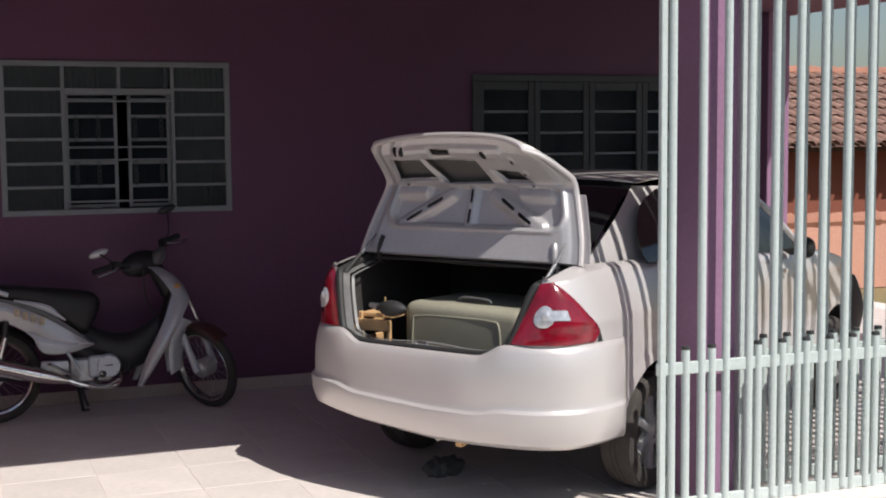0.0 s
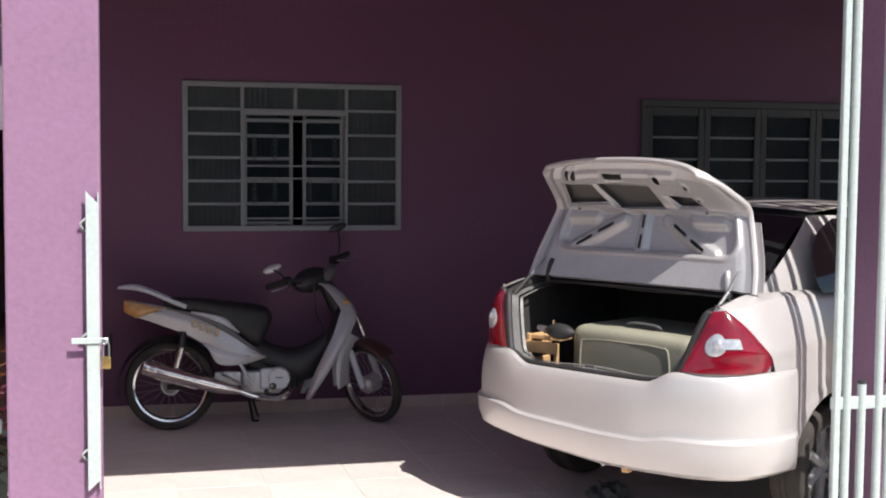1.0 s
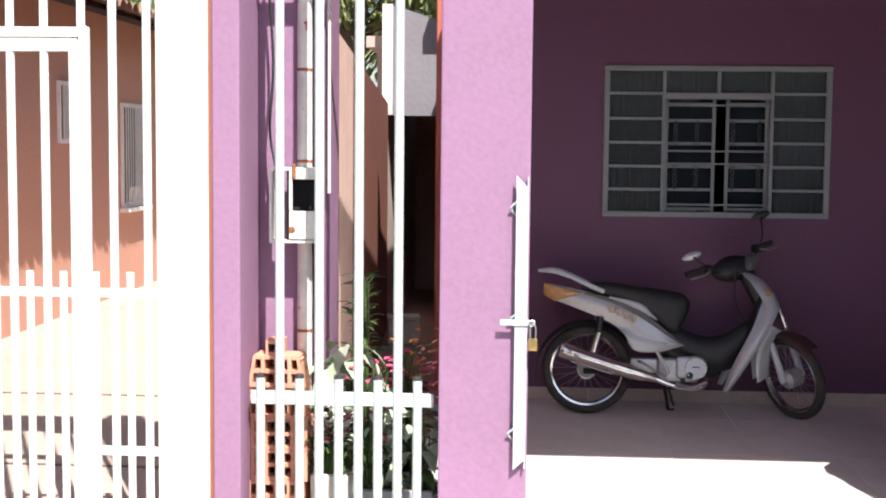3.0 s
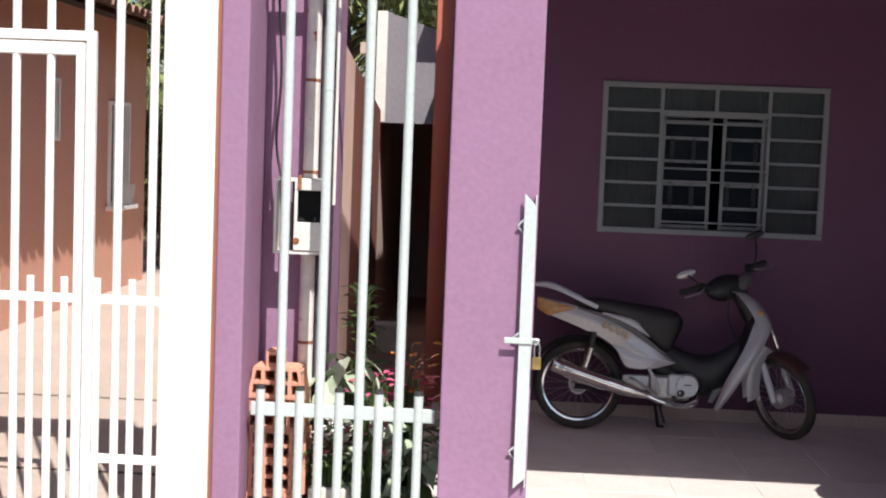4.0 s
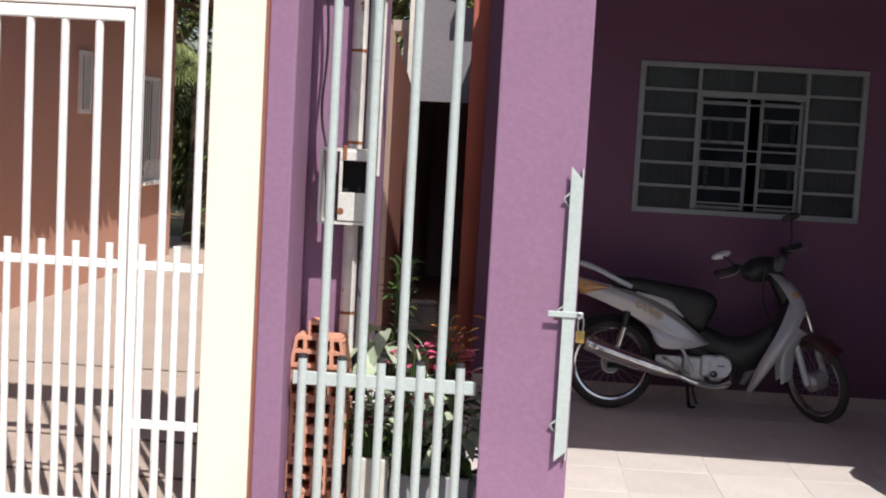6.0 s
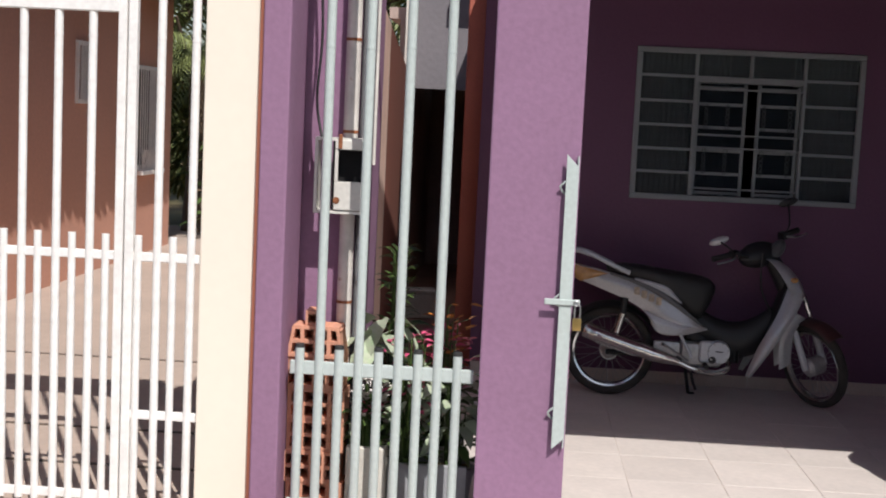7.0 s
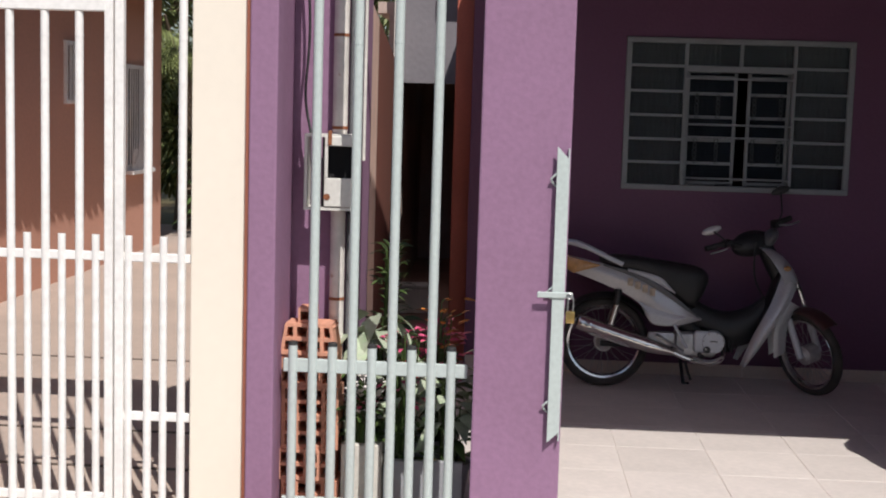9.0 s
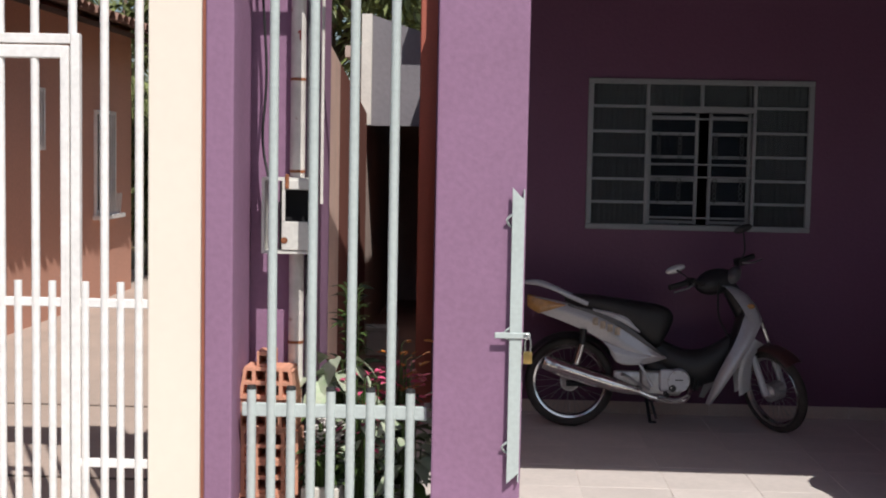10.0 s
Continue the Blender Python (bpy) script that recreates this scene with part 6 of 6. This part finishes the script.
part("planter_wall", boxed(-0.165, 0.165, 0.10, 0.125, -0.002, 0.22, 0.004), M["grey_block"], planter)
part("soil", boxed(-0.164, 0.164, -0.0045, 0.0995, -0.001, 0.20), M["earth"], planter)


# trees behind
def tree(x, y, h, crown_r, n, label, zc):
    th = thing("tree", pose(x, y, -0.06), label, "tree")
    b = tube(bmesh.new(), curve_pts([(0, 0, 0), (0.1, 0.05, h * 0.3), (-0.05, 0.1, h * 0.55)], 4), [0.22, 0.2, 0.19, 0.18, 0.17, 0.16, 0.15, 0.14, 0.13], 10)
    for k in range(7):
        a = k * 0.9
        tube(b, curve_pts([(0, 0.05, h * (0.4 + 0.02 * k)), (crown_r * 0.4 * math.cos(a), crown_r * 0.4 * math.sin(a), h * 0.62), (crown_r * 0.8 * math.cos(a), crown_r * 0.8 * math.sin(a), h * (0.7 + 0.03 * k))], 3), [0.08, 0.07, 0.06, 0.05, 0.04, 0.03, 0.02], 6)
    part("trunk", b, M["bark"], th)
    b = bmesh.new()
    blobs = [(Vector((rng.uniform(-1, 1), rng.uniform(-1, 1), rng.uniform(-0.75, 0.75))) * crown_r * 0.8, crown_r * rng.uniform(0.22, 0.45)) for _ in range(26)]
    for _ in range(n):
        c, r = rng.choice(blobs)
        d = Vector((rng.gauss(0, 1), rng.gauss(0, 1), rng.gauss(0, 1))).normalized()
        p = c + d * r * rng.uniform(0.7, 1.05) + Vector((0, 0, zc))
        leaf(b, p, d + Vector((0, 0, -0.3)), rng.uniform(0.10, 0.20), rng.uniform(0.05, 0.10), 0.3, rng.uniform(-1, 1), 2)
    tagged(part("crown", b, M["leaf_tree"], th, smooth=80), kind="stuff")
    return th


tree(-2.3, 17.5, 6.5, 2.3, 9000, "leafy green tree rising behind the rear shed", 4.4)
tree(-0.2, 19.0, 6.0, 1.9, 5000, "leafy green tree standing behind the purple house", 4.3)

# neighbour's house
solid("yard_floor", boxed(-6.5, -1.13, 4.46, 17.0, -0.05, -0.004), M["yard"], "pinkish cement yard floor of the neighbour's house", "floor", "structure")
for y, s in ((6.0, 0.003), (5.35, 0.003), (7.8, 0.002)):
    solid("yard_joint", boxed(-4.1, -1.4, y, y + 0.018, -0.0038, s), M["yard_dark"], "dark joint across the neighbour's cement yard", "joint", "structure")
NW1, NW2 = (11.36, 11.66, 1.62, 2.20), (13.22, 13.95, 0.93, 2.05)
bm = bmesh.new()
wall_with_holes(bm, 5.2, 14.5, -0.05, 3.05, -4.35, -4.2, [NW1, NW2])
for v in bm.verts:
    v.co = (v.co.y, v.co.x, v.co.z)
solid("wall_neighbour", bm, M["salmon"], "salmon rendered side wall of the neighbour's house", "wall", "structure")
solid("wall_neighbour_rear", boxed(-9.0, -4.2, 14.5, 14.65, -0.05, 3.05), M["salmon"], "salmon rendered rear wall of the neighbour's house", "wall", "structure")
solid("wall_neighbour_front", boxed(-9.0, -4.35, 5.2, 5.35, -0.05, 3.05), M["salmon"], "salmon rendered front wall of the neighbour's house", "wall", "structure")
solid("wall_neighbour_inside", boxed(-5.2, -5.1, 5.35, 14.5, -0.05, 3.05), M["shed_dark"], "dim inner wall behind the neighbour's windows", "wall", "structure")
for (a, b_, c, d), nm in ((NW1, "window_3"), (NW2, "window_4")):
    w = thing(nm, pose(0, 0, 0), "white barred window in the salmon wall", "window", kind="structure")
    b = bmesh.new()
    for q in ((a, a + 0.04, c, d), (b_ - 0.04, b_, c, d), (a + 0.0401, b_ - 0.0401, c, c + 0.04), (a + 0.0401, b_ - 0.0401, d - 0.04, d)):
        box(b, -4.24, -4.17, q[0], q[1], q[2], q[3])
    part("window_frame", b, M["white_bar"], w, smooth=None)
    n = max(3, int((b_ - a) / 0.075))
    for k in range(1, n):
        y = a + (b_ - a) * k / n
        part("grille_bar", tube(bmesh.new(), [(-4.16, y, c + 0.01), (-4.16, y, d - 0.01)], 0.007, 6), M["white_bar"], w)
    ob = part("pane", boxed(-4.262, -4.257, a + 0.01, b_ - 0.01, c + 0.01, d - 0.01), M["pane"], w)
    if nm == "window_4":
        part("window_sill", boxed(-4.20, -4.08, a - 0.05, b_ + 0.05, c - 0.05, c - 0.002, 0.005), M["white_bar"], w)
        for k in range(12):
            part("lower_grille", tube(bmesh.new(), [(-4.12, a + 0.03 + k * 0.06, c), (-4.10, a + 0.03 + k * 0.06, c + 0.22)], 0.007, 6), M["white_bar"], w)


def tiled_roof(name, origin, along, down, n_cols, n_rows, slope, label, ridge=False):
    """Courses of half-round clay tiles; along and down are level directions."""
    th = thing(name, Matrix.Translation(origin), label, "roof", kind="structure")
    b = bmesh.new()
    al, dn = Vector(along), Vector(down)
    pitch_w, pitch_l = 0.20, 0.34
    drop = Vector((0, 0, -slope))
    for r in range(n_rows):
        for c in range(n_cols):
            base = al * (c * pitch_w + rng.uniform(-0.008, 0.008)) + (dn + drop) * (r * pitch_l + rng.uniform(-0.012, 0.012))
            end = base + (dn + drop) * (pitch_l + 0.05) + Vector((0, 0, 0.028))
            ra, rb = [], []
            for k in range(6):
                a = math.pi * k / 5
                ra.append(b.verts.new(base + al * (0.085 * math.cos(a)) + Vector((0, 0, 0.065 * math.sin(a) + rng.uniform(-0.003, 0.003)))))
                rb.append(b.verts.new(end + al * (0.098 * math.cos(a)) + Vector((0, 0, 0.072 * math.sin(a)))))
            skin(b, [ra, rb], closed=False)
            lo = [b.verts.new(p) for p in (base + al * 0.03 - Vector((0, 0, 0.01)), base + al * 0.17 - Vector((0, 0, 0.01)), end + al * 0.17 - Vector((0, 0, 0.012)), end + al * 0.03 - Vector((0, 0, 0.012)))]
            b.faces.new(lo)
    tagged(part("tiles", b, M["roof_tile"], th, smooth=60), kind="stuff")
    L, W_ = n_rows * pitch_l - 0.10, n_cols * pitch_w
    b = bmesh.new()
    c0 = [Vector((0, 0, -0.05)), al * W_ + Vector((0, 0, -0.05)), al * W_ + (dn + drop) * L + Vector((0, 0, -0.05)), (dn + drop) * L + Vector((0, 0, -0.05))]
    top = [b.verts.new(p) for p in c0]
    bot = [b.verts.new(p - Vector((0, 0, 0.05))) for p in c0]
    skin(b, [top + top[:1], bot + bot[:1]], closed=False)
    b.faces.new(top)
    b.faces.new(bot[::-1])
    part("rafters", b, M["rafter"], th, smooth=None)
    if ridge:
        b = bmesh.new()
        for c in range(int(W_ / 0.36)):
            tube(b, [al * (c * 0.36) + Vector((0, 0, 0.03)), al * (c * 0.36 + 0.40) + Vector((0, 0, 0.045))], [0.085, 0.10], 8)
        part("ridge_tiles", b, M["ridge"], th)
    return th


tiled_roof("roof_neighbour", (-6.22, 5.0, 3.66), (0, 1, 0), (1, 0, 0), 51, 8, 0.31, "weathered clay tile roof of the salmon house", True)
tiled_roof("roof_far", (9.6, 16.6, 2.60), (1, 0, 0), (0, -1, 0), 40, 9, 0.36, "weathered brown clay tile roof beyond the yard", True)
solid("wall_far", boxed(9.8, 17.6, 14.0, 14.15, -0.05, 1.62), M["brick_red"], "red-brown rendered wall under the far tiled roof", "wall", "structure")
solid("wall_salmon", boxed(8.5, 17.0, 11.2, 11.35, -0.05, 0.70), M["salmon"], "low salmon rendered garden wall beyond the car", "wall", "structure")
cop = thing("wall_coping", pose(8.5, 11.27, 0.70), "clay tile coping on the low garden wall", "coping", kind="structure")
b = bmesh.new()
first = part("coping_tile", tube(b, [(0, 0, 0.0), (0.40, 0, 0.014)], [0.085, 0.10], 8), M["ridge"], cop)
for k in range(1, 22):
    share(first, cop, pose(0.38 * k, 0, 0.0))
solid("lintel_neighbour", boxed(-3.9, -1.338, 4.70, 4.82, 2.915, 3.33), M["cream"], "cream rendered lintel over the white gate", "beam", "structure")

# palm by the neighbour's house
palm = thing("palm", pose(-4.35, 16.4, -0.05), "shaggy palm standing behind the salmon house", "palm")
part("trunk", tube(bmesh.new(), curve_pts([(0, 0, 0), (0.05, 0, 1.2), (0.0, 0.05, 2.4)], 4), [0.17, 0.16, 0.15, 0.15, 0.14, 0.14, 0.13, 0.13, 0.12], 10), M["bark"], palm)
for k in range(16):
    a = 2 * math.pi * k / 16 + rng.uniform(-0.2, 0.2)
    b = bmesh.new()
    ln, up = rng.uniform(1.0, 1.5), rng.uniform(-0.5, 0.9)
    for q in range(26):
        t = (q + 2) / 28
        p = Vector((math.cos(a) * ln * t, math.sin(a) * ln * t, 2.45 + up * ln * t - 1.1 * ln * t * t))
        for s in (-1, 1):
            leaf(b, p, (math.cos(a) * 0.6 - s * math.sin(a) * 0.8, math.sin(a) * 0.6 + s * math.cos(a) * 0.8, -0.25), 0.34 * (1.1 - 0.6 * t), 0.022, 0.5, 0, 2)
    part("frond", b, M["leaf_tree"], palm, smooth=80)
bush("shrub", -3.75, 15.6, "dark dry shrub at the end of the yard", [("leaves", 160, 0.1, 1.3, 0.4, 0.22, 0.07, "leaf", 0.4, 0.2), ("dry_leaves", 80, 0.2, 1.6, 0.35, 0.22, 0.05, "bark", 0.4, 0.2)], 0.0, 0.1)
tree(-4.6, 18.0, 3.4, 1.25, 5200, "dense dark shrubby tree behind the salmon house", 1.5)
tree(-6.3, 21.5, 6.4, 2.6, 9000, "tall leafy tree far behind the salmon house", 3.4)


# rag on the floor under the car's tail
rag = bmesh.new()
bmesh.ops.create_icosphere(rag, subdivisions=4, radius=1.0)
for v in rag.verts:
    q = v.co.copy()
    k = 1 + 0.22 * math.sin(7 * q.x + 3 * q.y) * math.cos(5 * q.y - 4 * q.z) + 0.10 * math.sin(13 * q.x - 9 * q.y)
    v.co = Vector((q.x * 0.11 * k, q.y * 0.08 * k, max(q.z * 0.06 * k, -0.02) + 0.0205))
solid("floor_rag", rag, M["grey_plastic"], "dark crumpled rag on the tiles under the car", "rag", smooth=60).matrix_world = pose(2.56, 5.47, 0, 0, 0, 25)
